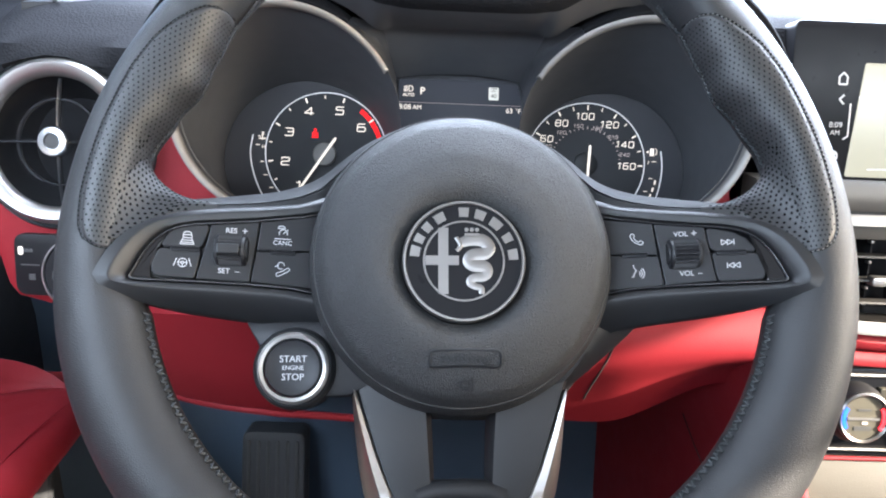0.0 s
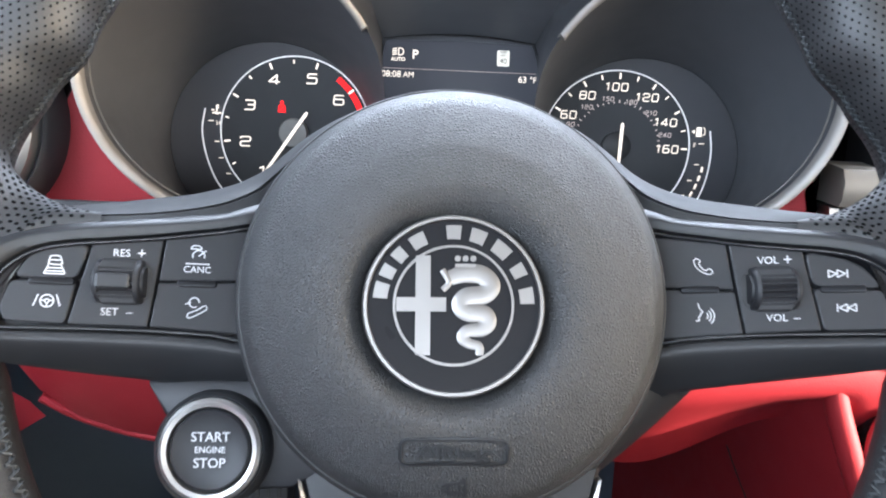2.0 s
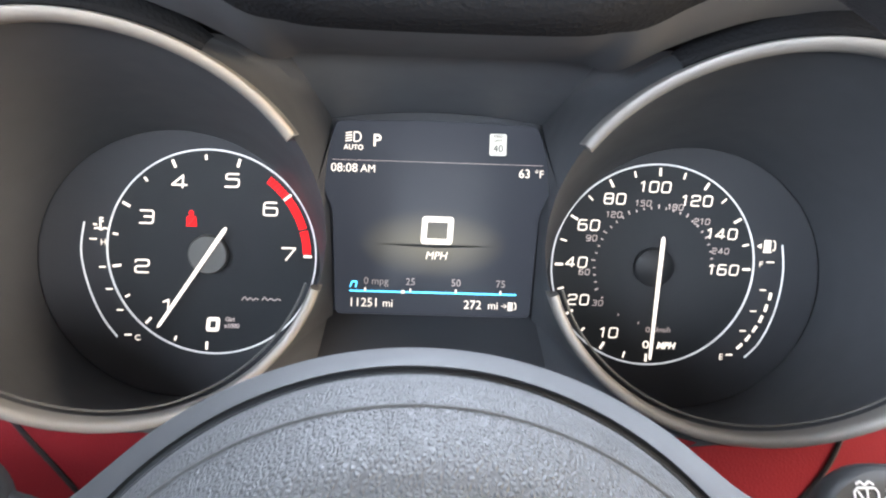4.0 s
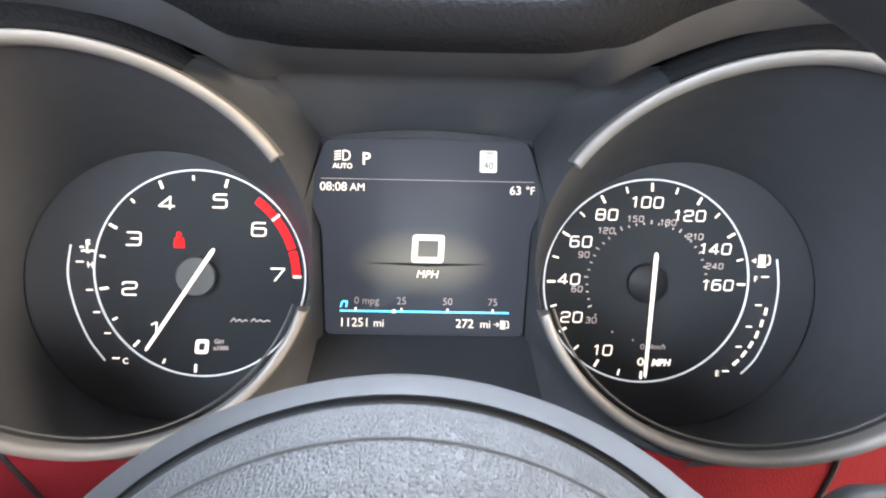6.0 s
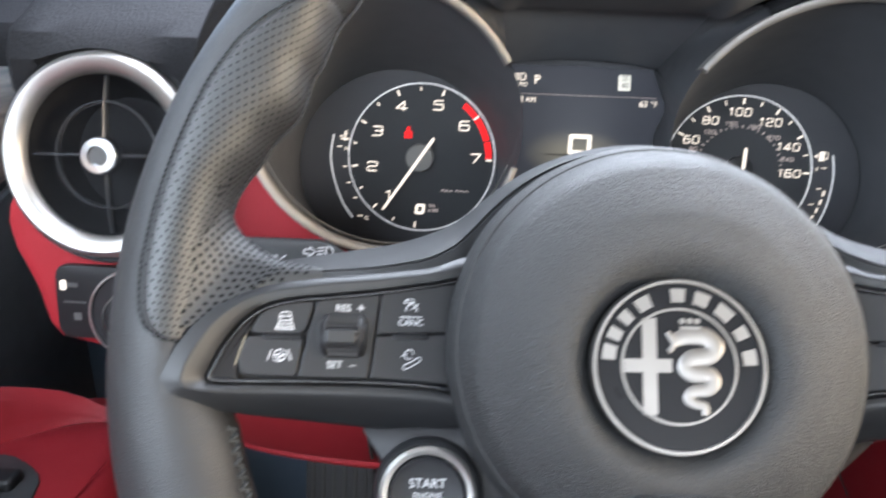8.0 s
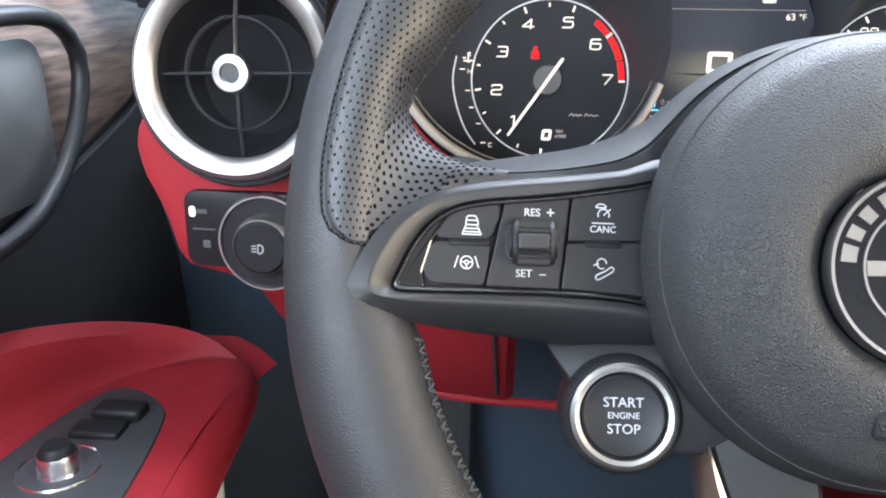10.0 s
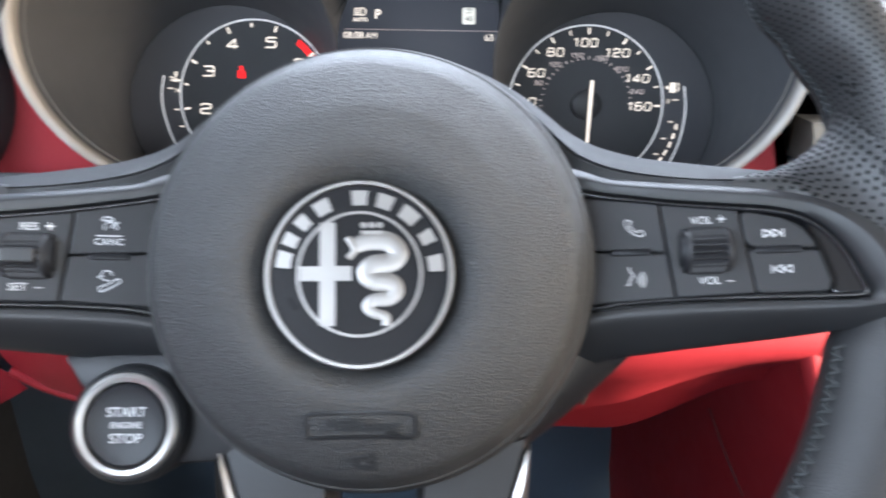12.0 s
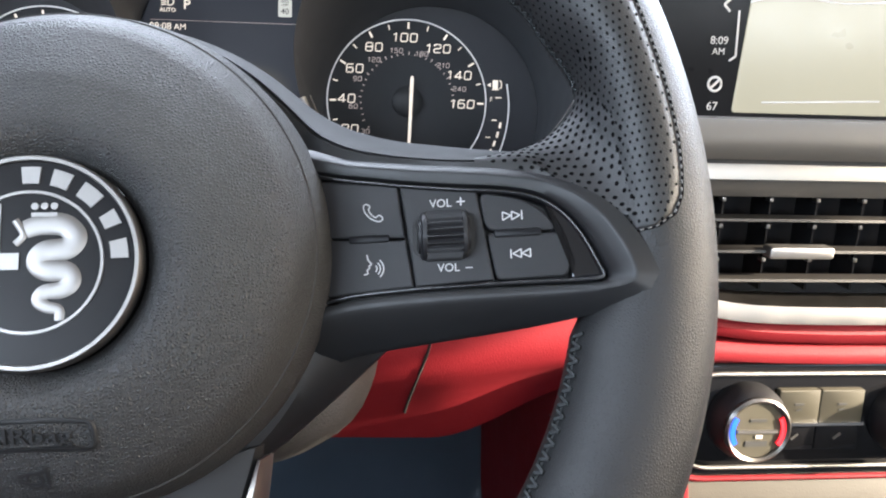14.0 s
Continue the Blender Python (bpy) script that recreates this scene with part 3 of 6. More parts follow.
icon_on(mid_l, merge(lettering("SET", 0.0034, -0.0018, 0, 0), lettering("–", 0.004, 0.0042, 0, 0)), -1, 107.4, -0.8, "lettering")
icon_on(b_canc, merge(lettering("CANC", 0.0031, 0, -0.0030, 0), strokes(mm([[(-3.8, -1.0), (3.8, -1.0)], arc(0.2, 1.6, 1.9, -20, 200), [(-2.4, 4.0), (-1.6, 5.0), (0.2, 5.0), (1.0, 4.0), (-2.4, 4.0)], [(0.2, 1.6), (2.6, 3.6)]]), 0.00019, 0)), -1, 84.2, 16.8)
icon_on(b_hill, strokes(mm([arc(-0.6, 1.8, 1.6, 0, 300), [(-3.4, 1.2), (-1.6, 1.8)], [(-2.4, -1.8), (0.4, -0.6), (2.6, 0.8), (3.4, 0.2), (2.8, -0.8), (-1.6, -3.2), (-2.6, -2.8), (-2.4, -1.8)]]), 0.00019, 0), -1, 84.0, 1.2)
icon_on(b_gap, strokes(mm([[(-1.8, 0.4), (-1.7, 2.0), (-1.1, 3.0), (1.1, 3.0), (1.7, 2.0), (1.8, 0.4), (-1.8, 0.4)], [(-1.6, 1.7), (1.6, 1.7)], [(-1.8, 0.1), (-3.0, -2.6)], [(1.8, 0.1), (3.0, -2.6)], [(-2.4, -0.8), (2.4, -0.8)], [(-2.8, -1.8), (2.8, -1.8)], [(-3.0, -2.6), (3.0, -2.6)]]), 0.00019, 0), -1, 125.2, 13.4)
icon_on(b_lane, strokes(mm([arc(0, 0, 1.9, 0, 360, 17), [(-1.9, 0.2), (-0.5, 0.1)], [(1.9, 0.2), (0.5, 0.1)], [(0, -0.4), (0, -1.9)], arc(0, 0, 0.6, 0, 360, 9), [(-2.6, 2.0), (-3.8, -1.6)], [(2.6, 2.0), (3.8, -1.6)]]), 0.00019, 0), -1, 126.6, 2.2)

# airbag hub
HC, EC = (0.0, 0.0060), (-0.0005, 0.0006)
HUB_PROFILE = [(0.0272, -0.004), (0.0280, -0.0028), (0.0294, -0.0008), (0.0318, 0.0016), (0.035, 0.0026), (0.040, 0.0020), (0.047, 0.0000), (0.054, -0.0036), (0.060, -0.0068), (0.0626, -0.0088), (0.0648, -0.0128), (0.0690, -0.0205), (0.0715, -0.0275), (0.0725, -0.0345), (0.0718, -0.0385), (0.069, -0.0400)]


def hub_centre(r):
    t = min(1, max(0, (r - 0.029) / 0.042))
    return EC[0] + (HC[0] - EC[0]) * t, EC[1] + (HC[1] - EC[1]) * t


hub = part("airbag_cover", loft([[Vector((hub_centre(r)[0] + r * math.cos(a), hub_centre(r)[1] + r * math.sin(a), z)) for a in [2 * math.pi * k / 128 for k in range(128)]] for r, z in HUB_PROFILE], cap=(False, False)), HUB, wheel, "grained black domed airbag cover")
part("cover_joint", tube([Vector((hub_centre(0.0683)[0] + 0.0683 * math.cos(q), hub_centre(0.0683)[1] + 0.0683 * math.sin(q), -0.0192)) for q in [2 * math.pi * k / 128 for k in range(128)]], 0.00042, n=6, closed=True), GAP, hub, "fine joint round the cover")
part("hub_housing", lathe([(0.060, -0.039), (0.0725, -0.0395), (0.0735, -0.043), (0.0735, -0.060), (0.064, -0.085), (0.045, -0.105)], 96, HC), SATIN, wheel, "satin black hub housing")
# shoulder plate behind the cover, running out into both spokes
SHOULDER = [((128, 35.6, -30), (128, 29.2, -17), (128, 25.2, -16)), ((118, 38, -36), (118, 30.8, -21), (118, 26.6, -19)), ((105, 41, -42), (105, 32.2, -25.4), (105, 28.4, -23)), ((92, 44, -47), (92, 34, -28), (92, 30.0, -27)), ((80, 48, -50), (80, 36.6, -30), (80, 31.8, -30)), ((72, 51.4, -49.5), (72, 40.6, -34), (70, 34.5, -34)), ((66, 55, -48.5), (66, 45.5, -37.5), (63.5, 39.5, -39))]
for k in range(8):
    c, q = math.cos(radians(42 + 48 * k / 7)), math.sin(radians(42 + 48 * k / 7))
    ro, rc = 77.4 + 3.2 * (1 - k / 7) ** 2, 74.0 + 1.2 * (1 - k / 7) ** 2
    SHOULDER.append(((ro * c, 6 + ro * q, -47.5), (rc * c, 6 + rc * q, -40.0), (68 * c, 6 + 68 * q, -40.5)))
SHOULDER += [tuple((-p[0], p[1], p[2]) for p in r) for r in SHOULDER[-2::-1]]
sil, cre, inn = [spline([Vector(r[k]) / 1000 for r in SHOULDER], 200) for k in range(3)]
rows = []
for p, q, r in zip(sil, cre, inn):
    row = [p + Vector((0, 0, -0.016)), p]
    for f in (0.1, 0.3, 0.55, 0.8, 0.93):
        m = p.lerp(q, f)
        m.z = p.z + (q.z - p.z) * (0.55 * f + 0.45 * math.sin(f * math.pi / 2))
        row.append(m)
    row += [q, q.lerp(r, 0.08) + Vector((0, 0, -0.0010)), q.lerp(r, 0.2) + Vector((0, 0, 0.0002)), r, r + Vector((0, -0.004, -0.006))]
    rows.append(row)
part("hub_shoulder", loft(rows), SOFT, wheel, "satin black shoulder between hub and spokes")


def on_hub(x, y):
    r = math.hypot(x - HC[0], y - HC[1])
    for _ in range(4):
        c = hub_centre(r)
        r = math.hypot(x - c[0], y - c[1])
    prof = HUB_PROFILE[3:13]
    for (a, u), (b, v) in zip(prof, prof[1:]):
        if a <= r <= b:
            return u + (v - u) * (r - a) / (b - a)
    return 0.0


def draped(bm, lift=0.0001):
    for v in bm.verts:
        v.co.z += on_hub(v.co.x, v.co.y) + lift
    return bm


fr = [Vector((p.x, p.y + 0.0008 * math.cos(p.x * 90), 0)) for p in resample(rounded([(-0.0155, -0.0455), (0.0155, -0.0455), (0.0155, -0.0385), (-0.0155, -0.0385)], 0.0022), 72, True)]
mark = part("airbag_mark", draped(tube(fr, 0.00060, n=6, closed=True), 0.0003), SATIN, hub, "embossed thin frame")
part("lettering", draped(lettering("AIRbag", 0.0055, 0, -0.0416, 0, wide=1.35, thick=0.00040), 0.0003), SATIN, mark, "embossed airbag lettering")
part("horn_mark", draped(strokes(mm([[(-3.6, -51.8), (-1.6, -51.0), (1.8, -50.6), (3.2, -49.4)], [(3.2, -49.4), (3.4, -55.0)], [(-3.6, -52.6), (-1.6, -53.4), (1.8, -53.6), (3.4, -55.0)], arc(0.2, -52.6, 1.8, 0, 360, 13)]), 0.00042, 0), 0.0003), SATIN, hub, "embossed horn symbol")

# round badge: plain shapes in its colours
badge = part("badge", lathe([(0.0, 0.0016), (0.0262, 0.0016), (0.0268, 0.0008), (0.0268, -0.004)], 96, EC), ENAMEL, wheel, "round black badge with silver figures")
part("badge_ring", lathe([(0.0252, 0.0017), (0.0255, 0.0026), (0.0264, 0.0026), (0.0270, 0.0014), (0.0270, -0.002)], 96, EC), BADGE, badge)
part("badge_inner_ring", lathe([(0.0170, 0.0015), (0.0171, 0.0020), (0.0178, 0.0020), (0.0179, 0.0015)], 96, EC), BADGE, badge)
ez = 0.0020
for a, w in ((169, 3.2), (153.5, 2.5), (137.5, 2.5), (119, 3.2), (90, 3.0), (70.5, 3.2), (49.5, 3.7), (28, 2.6), (7.5, 3.2)):
    part("badge_bar", band(EC[0], EC[1], 0.0196, 0.0238, ez - 0.0006, ez, a - 1.9 * w, a + 1.9 * w, 6), BADGE, badge)
part("badge_cross", merge(box(EC[0] - 0.0112, EC[0] - 0.0068, EC[1] - 0.0146, EC[1] + 0.0146, ez - 0.0006, ez), box(EC[0] - 0.0168, EC[0] - 0.0022, EC[1] - 0.0019, EC[1] + 0.0022, ez - 0.0006, ez + 0.00001)), BADGE, badge)
wave = spline([Vector((EC[0] + x / 1000, EC[1] + y / 1000, ez - 0.0003)) for x, y in [(-1.0, 8.0), (3.0, 9.2), (8.2, 9.0), (11.0, 6.0), (9.0, 3.2), (4.0, 2.4), (2.2, 0.0), (4.2, -2.0), (9.0, -2.6), (10.2, -5.0), (8.2, -7.0), (4.0, -7.6), (2.6, -9.6), (4.6, -11.2), (7.4, -12.0), (7.6, -14.6)]], 110)
part("badge_wave", tube(wave, lambda t: 0.0028 * (1 - 0.60 * max(0, t - 0.55) / 0.45) * (0.8 + 0.2 * min(1, t * 8)), n=10, flat=0.14), BADGE, badge)
part("badge_figure", tube(spline([Vector((EC[0] + x / 1000, EC[1] + y / 1000, ez - 0.0002)) for x, y in [(-3.4, 10.4), (-2.0, 8.2), (-1.4, 6.4), (-3.2, 4.4)]], 16), 0.0009, n=8, flat=0.3), BADGE, badge)

crown = part("badge_crown", box(EC[0] + 0.0004, EC[0] + 0.0066, EC[1] + 0.0112, EC[1] + 0.0122, ez - 0.0006, ez), BADGE, badge)
for k in range(3):
    part("crown_pearl", lathe([(0, ez), (0.0009, ez), (0.0009, ez - 0.0006)], 12, (EC[0] + 0.0012 + 0.0023 * k, EC[1] + 0.0138)), BADGE, badge)

# lower spokes: twin blades with bright edges
for side in (-1, 1):
    front = [(14, -60), (13, -80), (12.5, -100), (13, -122), (17, -146)]
    back = [(51, -50), (46, -66), (37.5, -90), (29.5, -110), (27, -130), (30, -148)]
    a = spline([Vector((side * x / 1000, y / 1000, -0.037)) for x, y in front], 24)
    b = spline([Vector((side * x / 1000, y / 1000, -0.037)) for x, y in back], 24)
    rows = []
    for p, q in zip(a, b):
        up = lambda v, d: v + Vector((0, 0, d))
        rows.append([up(p, -0.022), up(p, -0.004), up(p.lerp(q, 0.08), 0.0), up(p.lerp(q, 0.5), 0.001), up(p.lerp(q, 0.94), 0.0), up(q, -0.003), up(q, -0.022)])
    bl = part("lower_spoke", loft(rows), SATIN, wheel, "satin black lower spoke blade")
    rows = []
    for k, q in enumerate(b[1:]):
        w = 0.0025 + 0.0125 * min(1, k / 12)
        o = Vector((side, 0.20, 0)).normalized()
        rows.append([q + o * (w * f - 0.0004) + Vector((0, 0, z)) for f, z in ((-0.12, -0.008), (-0.10, -0.0016), (0.04, 0.0006), (0.38, 0.0012), (0.46, 0.0006), (1.0, -0.0110), (1.02, -0.014), (0.9, -0.022), (0.0, -0.022))])
    part("bright_edge", loft(rows), SPOKE_METAL, bl, "polished metal edge")
    if side > 0:
        part("lower_bridge", tube([Vector((x / 1000, y / 1000, -0.040)) for x, y in [(-20, -103), (-12, -100.5), (0, -100), (12, -100.5), (20, -103)]], 0.0055, n=14), SATIN, wheel)

# dark neck that joins hub, side spoke and lower spoke
for side in (-1, 1):
    rows = []
    for k in range(25):
        t = k / 24
        a = radians(-10 - 58 * t)
        r = 0.0740 + 0.0230 * (1 - t) ** 3
        d = Vector((side * math.cos(a), math.sin(a), 0))
        rows.append([d * 0.064 + Vector((0, 0, -0.0390)), d * 0.0705 + Vector((0, 0, -0.0392)), d * (0.6 * 0.0705 + 0.4 * r) + Vector((0, 0, -0.0425)), d * (r - 0.0006) + Vector((0, 0, -0.0500)), d * r + Vector((0, 0, -0.0525)), d * (r - 0.001) + Vector((0, 0, -0.066)), d * 0.064 + Vector((0, 0, -0.066))])
    part("hub_neck", loft(rows), BUTTON, wheel, "matt black neck beside the hub")

# start button
sc = (-0.0776, -0.0443)
st_body = part("start_button", lathe([(0.0188, -0.060), (0.0192, -0.036), (0.0186, -0.0312), (0.0172, -0.0296), (0.0166, -0.0300)], 64, sc), SATIN, wheel, "round black engine start button with a silver ring")
part("start_ring", lathe([(0.0167, -0.031), (0.0164, -0.0286), (0.0152, -0.0276), (0.0138, -0.0282), (0.0133, -0.0305)], 64, sc), BRUSHED, st_body, "silver ring")
cap = part("start_cap", lathe([(0.0, -0.0302), (0.006, -0.0300), (0.0105, -0.0292), (0.0122, -0.0284), (0.0130, -0.0292), (0.0131, -0.033)], 64, sc), BUTTON, st_body, "dished black cap")
part("lettering", merge(lettering("START", 0.0043, sc[0], sc[1] + 0.0040, -0.0291), lettering("ENGINE", 0.0028, sc[0], sc[1], -0.0291), lettering("STOP", 0.0043, sc[0], sc[1] - 0.0042, -0.0291)), PRINT, cap, smooth=False)
arm = ccw([Vector((x / 1000, y / 1000, 0)) for x, y in [(-101, -22), (-94, -36), (-84, -57), (-70, -58), (-52, -57), (-40, -50), (-52, -22)]])
part("start_bracket", slab(arm, -0.036, 0.018, edge=0.002), BUTTON, wheel, "dark bracket that carries the start button")


# ---- instrument cluster: x right, y up, z towards the driver, in the plane of the dial faces ----
CLUSTER = pose(0.005, 0.596, 0.778, 83, 0, 0)
C_INV = CLUSTER.inverted()
cluster = thing("instrument_cluster", CLUSTER, "twin-dial instrument cluster with a lit centre display", "instrument cluster")
DL, DR, DY, DRAD = -0.0984, 0.0997, -0.0043, 0.0462


def hood_ring(side, scale=1.0, back=0.0, n=96):
    """The outline of one binnacle mouth, in cluster coordinates; angle 0 lies towards the centre display."""
    pts = []
    turn = pose(0.005 + side * 0.110, 0.5017 + back, 0.8067, 93.5, 0, -side * 17.2)
    for k in range(n):
        a = 2 * math.pi * k / n
        c, s = math.cos(a), math.sin(a)
        x = (0.0725 * c - 0.107 * 0.0697 * s) * scale
        p = turn @ Vector((-side * x, 0.0697 * s * scale, 0))
        p.y += 0.014 * max(0, c) ** 2
        pts.append(C_INV @ p)
    return pts


for side, cx in ((-1, DL), (1, DR)):
    front = hood_ring(side)
    plate = [Vector((cx - side * 0.0625 * math.cos(2 * math.pi * k / 96) + side * 0.0145, DY - 0.0065 + 0.0605 * math.sin(2 * math.pi * k / 96), 0.0006)) for k in range(96)]
    wall = [[f.lerp(p, t) for f, p in zip(front, plate)] for t in (0.0, 0.25, 0.5, 0.75, 1.0)]
    part("hood_lining", loft(wall, cap=(False, False)), FUNNEL, cluster, "matt black funnel round a dial")
    base = part("dial_plate", loft([[Vector((v.x, v.y, -0.004)) for v in plate], [Vector((v.x, v.y, -0.0006)) for v in plate]]), PLATE, cluster, "flat black plate round a dial")
    rim_pts = [front[k % 96] for k in range(7, 91)]
    mid = sum(front, Vector()) / 96
    rows = []
    for i, p in enumerate(rim_pts):
        t = (rim_pts[min(i + 1, len(rim_pts) - 1)] - rim_pts[max(i - 1, 0)]).normalized()
        o = (p - mid)
        o = (o - t * o.dot(t)).normalized()
        z = Vector((0, 0, 1))
        p = p - o * 0.0026
        row = [p - o * 0.0003 + z * -0.0035]
        row += [p + o * u + z * v for u, v in ((-0.0004, 0.0006), (0.0000, 0.0018), (0.0006, 0.0026), (0.0014, 0.0031), (0.0026, 0.0033), (0.0034, 0.0031), (0.0038, 0.0024), (0.0040, 0.0))]
        rows.append(row + [p + o * 0.0036 + z * -0.008])
    part("hood_trim", loft(rows), TRIM, cluster, "brushed silver trim round a binnacle mouth")
    inner = [q.lerp(mid, 0.068) + Vector((0, 0, -0.0040)) for q in rim_pts[26:]]
    part("inner_ring", tube(inner, 0.0005, n=8), SILVER_PANEL, cluster, "thin grey ring inside the trim")
    # black strip outside the trim stands in for the shade there
    ledge = []
    for i, p in list(enumerate(rim_pts))[8:38]:
        t = (rim_pts[min(i + 1, len(rim_pts) - 1)] - rim_pts[max(i - 1, 0)]).normalized()
        o = p - mid
        o = (o - t * o.dot(t)).normalized()
        f = min(1, max(0, (i - 6) / 8))
        ledge.append([p + o * d + Vector((0, 0, h)) for d, h in ((0.0, -0.002), (0.0020, 0.0002), (0.0036, 0.0002), (0.0046 + 0.005 * f, -0.001 - 0.004 * f), (0.0050 + 0.008 * f, -0.004 - 0.006 * f))])
    part("trim_shade_strip", loft(ledge, closed=False), DASH, cluster, "black strip standing in for shade above the trim")


def ticks(cx, cy, items, m, parent, z=0.0009):
    for a, r, l, w in items:
        part("tick_mark", quad_bar(cx + r * math.cos(radians(a)), cy + r * math.sin(radians(a)), l, w, radians(a), z), m, parent, smooth=False)


def ang(x, y, cx):
    return math.degrees(math.atan2(y / 1000 - DY, x / 1000 - cx))


GLYPHS = {
    "0": [[(0, 0.5), (0, 1), (1, 1), (1, 0), (0, 0), (0, 0.5)]],
    "1": [[(0.15, 0.80), (0.55, 1), (0.55, 0)]],
    "2": [[(0, 0.78), (0, 1), (1, 1), (1, 0.52), (0, 0.48), (0, 0), (1.02, 0)]],
    "3": [[(0, 1), (1, 1), (1, 0), (-0.02, 0)], [(0.3, 0.52), (0.95, 0.52)]],
    "4": [[(0.74, 0), (0.74, 1), (-0.05, 0.26), (1.08, 0.26)]],
    "5": [[(0.98, 1), (0.06, 1), (0.02, 0.58), (1, 0.60), (1, 0), (-0.02, 0)]],
    "6": [[(0.95, 1), (0, 1), (0, 0), (1, 0), (1, 0.58), (0.05, 0.58)]],
    "7": [[(-0.02, 1), (1, 1), (0.35, 0)]],
    "8": [[(0, 0.5), (0, 1), (1, 1), (1, 0), (0, 0), (0, 0.5)], [(0.05, 0.52), (0.95, 0.52)]],
    "9": [[(0.05, 0), (1, 0), (1, 1), (0, 1), (0, 0.42), (0.95, 0.42)]],
}


def figures(text, high, x, y, z, wide=1.0, slant=0.08, weight=0.097):
    """Numerals as wide, rounded, slightly leaning strokes; high is the cap height and x, y the middle."""
    w, bms = high * wide * 0.80, []
    steps = [w * (0.70 if c == "1" else 1.0) + high * 0.36 for c in text]
    left = x - (sum(steps) - high * 0.36) / 2
    for c, step in zip(text, steps):
        for line in GLYPHS[c]:
            P = [Vector((left + u * w + slant * high * (v - 0.5), y + (v - 0.5) * high * (1 - weight), z)) for u, v in line]
            if c == "1":
                P = [p - Vector((0.12 * w, 0, 0)) for p in P]
            path = [P[0]]
            for a, b, e in zip(P, P[1:], P[2:]):
                d = high * (0.20 if c not in "147" else 0.03)
                p, q = b + (a - b).normalized() * min(d, (a - b).length * 0.48), b + (e - b).normalized() * min(d, (e - b).length * 0.48)
                path += [p.lerp(b, t).lerp(b.lerp(q, t), t) for t in (0, 0.25, 0.5, 0.75, 1)]
            path.append(P[-1])
            bms.append(tube(path, high * weight * 0.62, n=6, flat=0.25))
        left += step
    return merge(*bms)


# rev counter
dial = part("dial_face", lathe([(0.0, 0.0002), (DRAD, 0.0002), (DRAD, -0.003)], 96, (DL, DY)), FACE, cluster, "black rev counter face")
part("dial_ring", lathe([(0.0457, 0.0003), (0.0459, 0.0012), (0.0463, 0.0012), (0.0465, 0.0003)], 128, (DL, DY)), RING_GREY, dial, "thin pale ring")
rev = [("1", -118.7, -28.6), ("2", -129.3, -10.7), ("3", -126.7, 11.5), ("4", -111.9, 27.4), ("5", -89.0, 28.7), ("6", -72.3, 16.6), ("7", -64.6, -3.5)]
for s, x, y in rev:
    part("numeral", figures(s, 0.0062, x / 1000, y / 1000, 0.0009, wide=1.20), LIT, dial)
REV0, REVSTEP = -94.0, -38.6
major = [(REV0 + REVSTEP * k, 0.0425, 0.0036, 0.0011) for k in range(0, 6)]
minor = [(REV0 + REVSTEP * (k + 0.5), 0.0428, 0.0022, 0.0009) for k in range(0, 5)]
ticks(DL, DY, major + minor + [(0.0, 0.0425, 0.0036, 0.0011), (38, 0.0425, 0.0040, 0.0011)], LIT, dial)
for a0, a1 in ((53, 39), (37, 17), (15.5, 1.5)):
    part("red_band", band(DL, DY, 0.0404, 0.0438, 0.0003, 0.0008, a0, a1, 14), LIT_RED, dial)
ticks(DL, DY, [(41 + 2.2 * k, 0.0421, 0.0034, 0.0003) for k in range(6)], FACE, dial, z=0.0008)
zr = rounded([(-0.1018, -0.0400), (-0.0958, -0.0400), (-0.0950, -0.0334), (-0.1010, -0.0334)], 0.0016)
part("lettering", loft([[Vector((p.x, p.y, 0.0007)) for p in zr], [Vector((p.x, p.y, 0.0007)) for p in inset(zr, 0.0017)]], cap=(False, False)), LIT, dial, smooth=False)
part("lettering", merge(lettering("Giri", 0.0027, -0.0908, -0.0343, 0.0007, weight=0.0001), lettering("x1000", 0.0027, -0.0900, -0.0373, 0.0007, weight=0.0001)), LIT_DIM, dial, smooth=False)
part("script_mark", strokes(mm([[(-85.5, -25.2), (-84, -23.6), (-83, -25.0), (-81.6, -24.0), (-80.4, -25.0), (-79, -24.2), (-78, -24.8)], [(-76.4, -25.0), (-75.2, -23.6), (-74, -24.8), (-72.4, -24.1), (-70.8, -24.9), (-69.4, -24.2), (-68, -24.8)]]), 0.00030, 0.0006), LIT_DIM, dial, "thin pale script flourish", smooth=False)
bx, by = -0.1072, 0.0108
part("seat_belt_lamp", merge(lathe([(0, 0.0006), (0.0011, 0.0006), (0.0011, 0.0003)], 12, (bx, by + 0.0030)), slab(ccw([Vector((bx + x / 1000, by + y / 1000, 0)) for x, y in [(-1.5, 1.6), (1.5, 1.6), (2.1, 0.8), (2.3, -3.0), (-2.3, -3.0), (-2.1, 0.8)]]), 0.0006, 0.0003, edge=0.0001)), LIT_RED, dial, "lit red seat belt warning")
part("belt_line", quad_bar(bx, by - 0.0006, 0.0046, 0.0005, 0.9, 0.0008), GAP, dial)


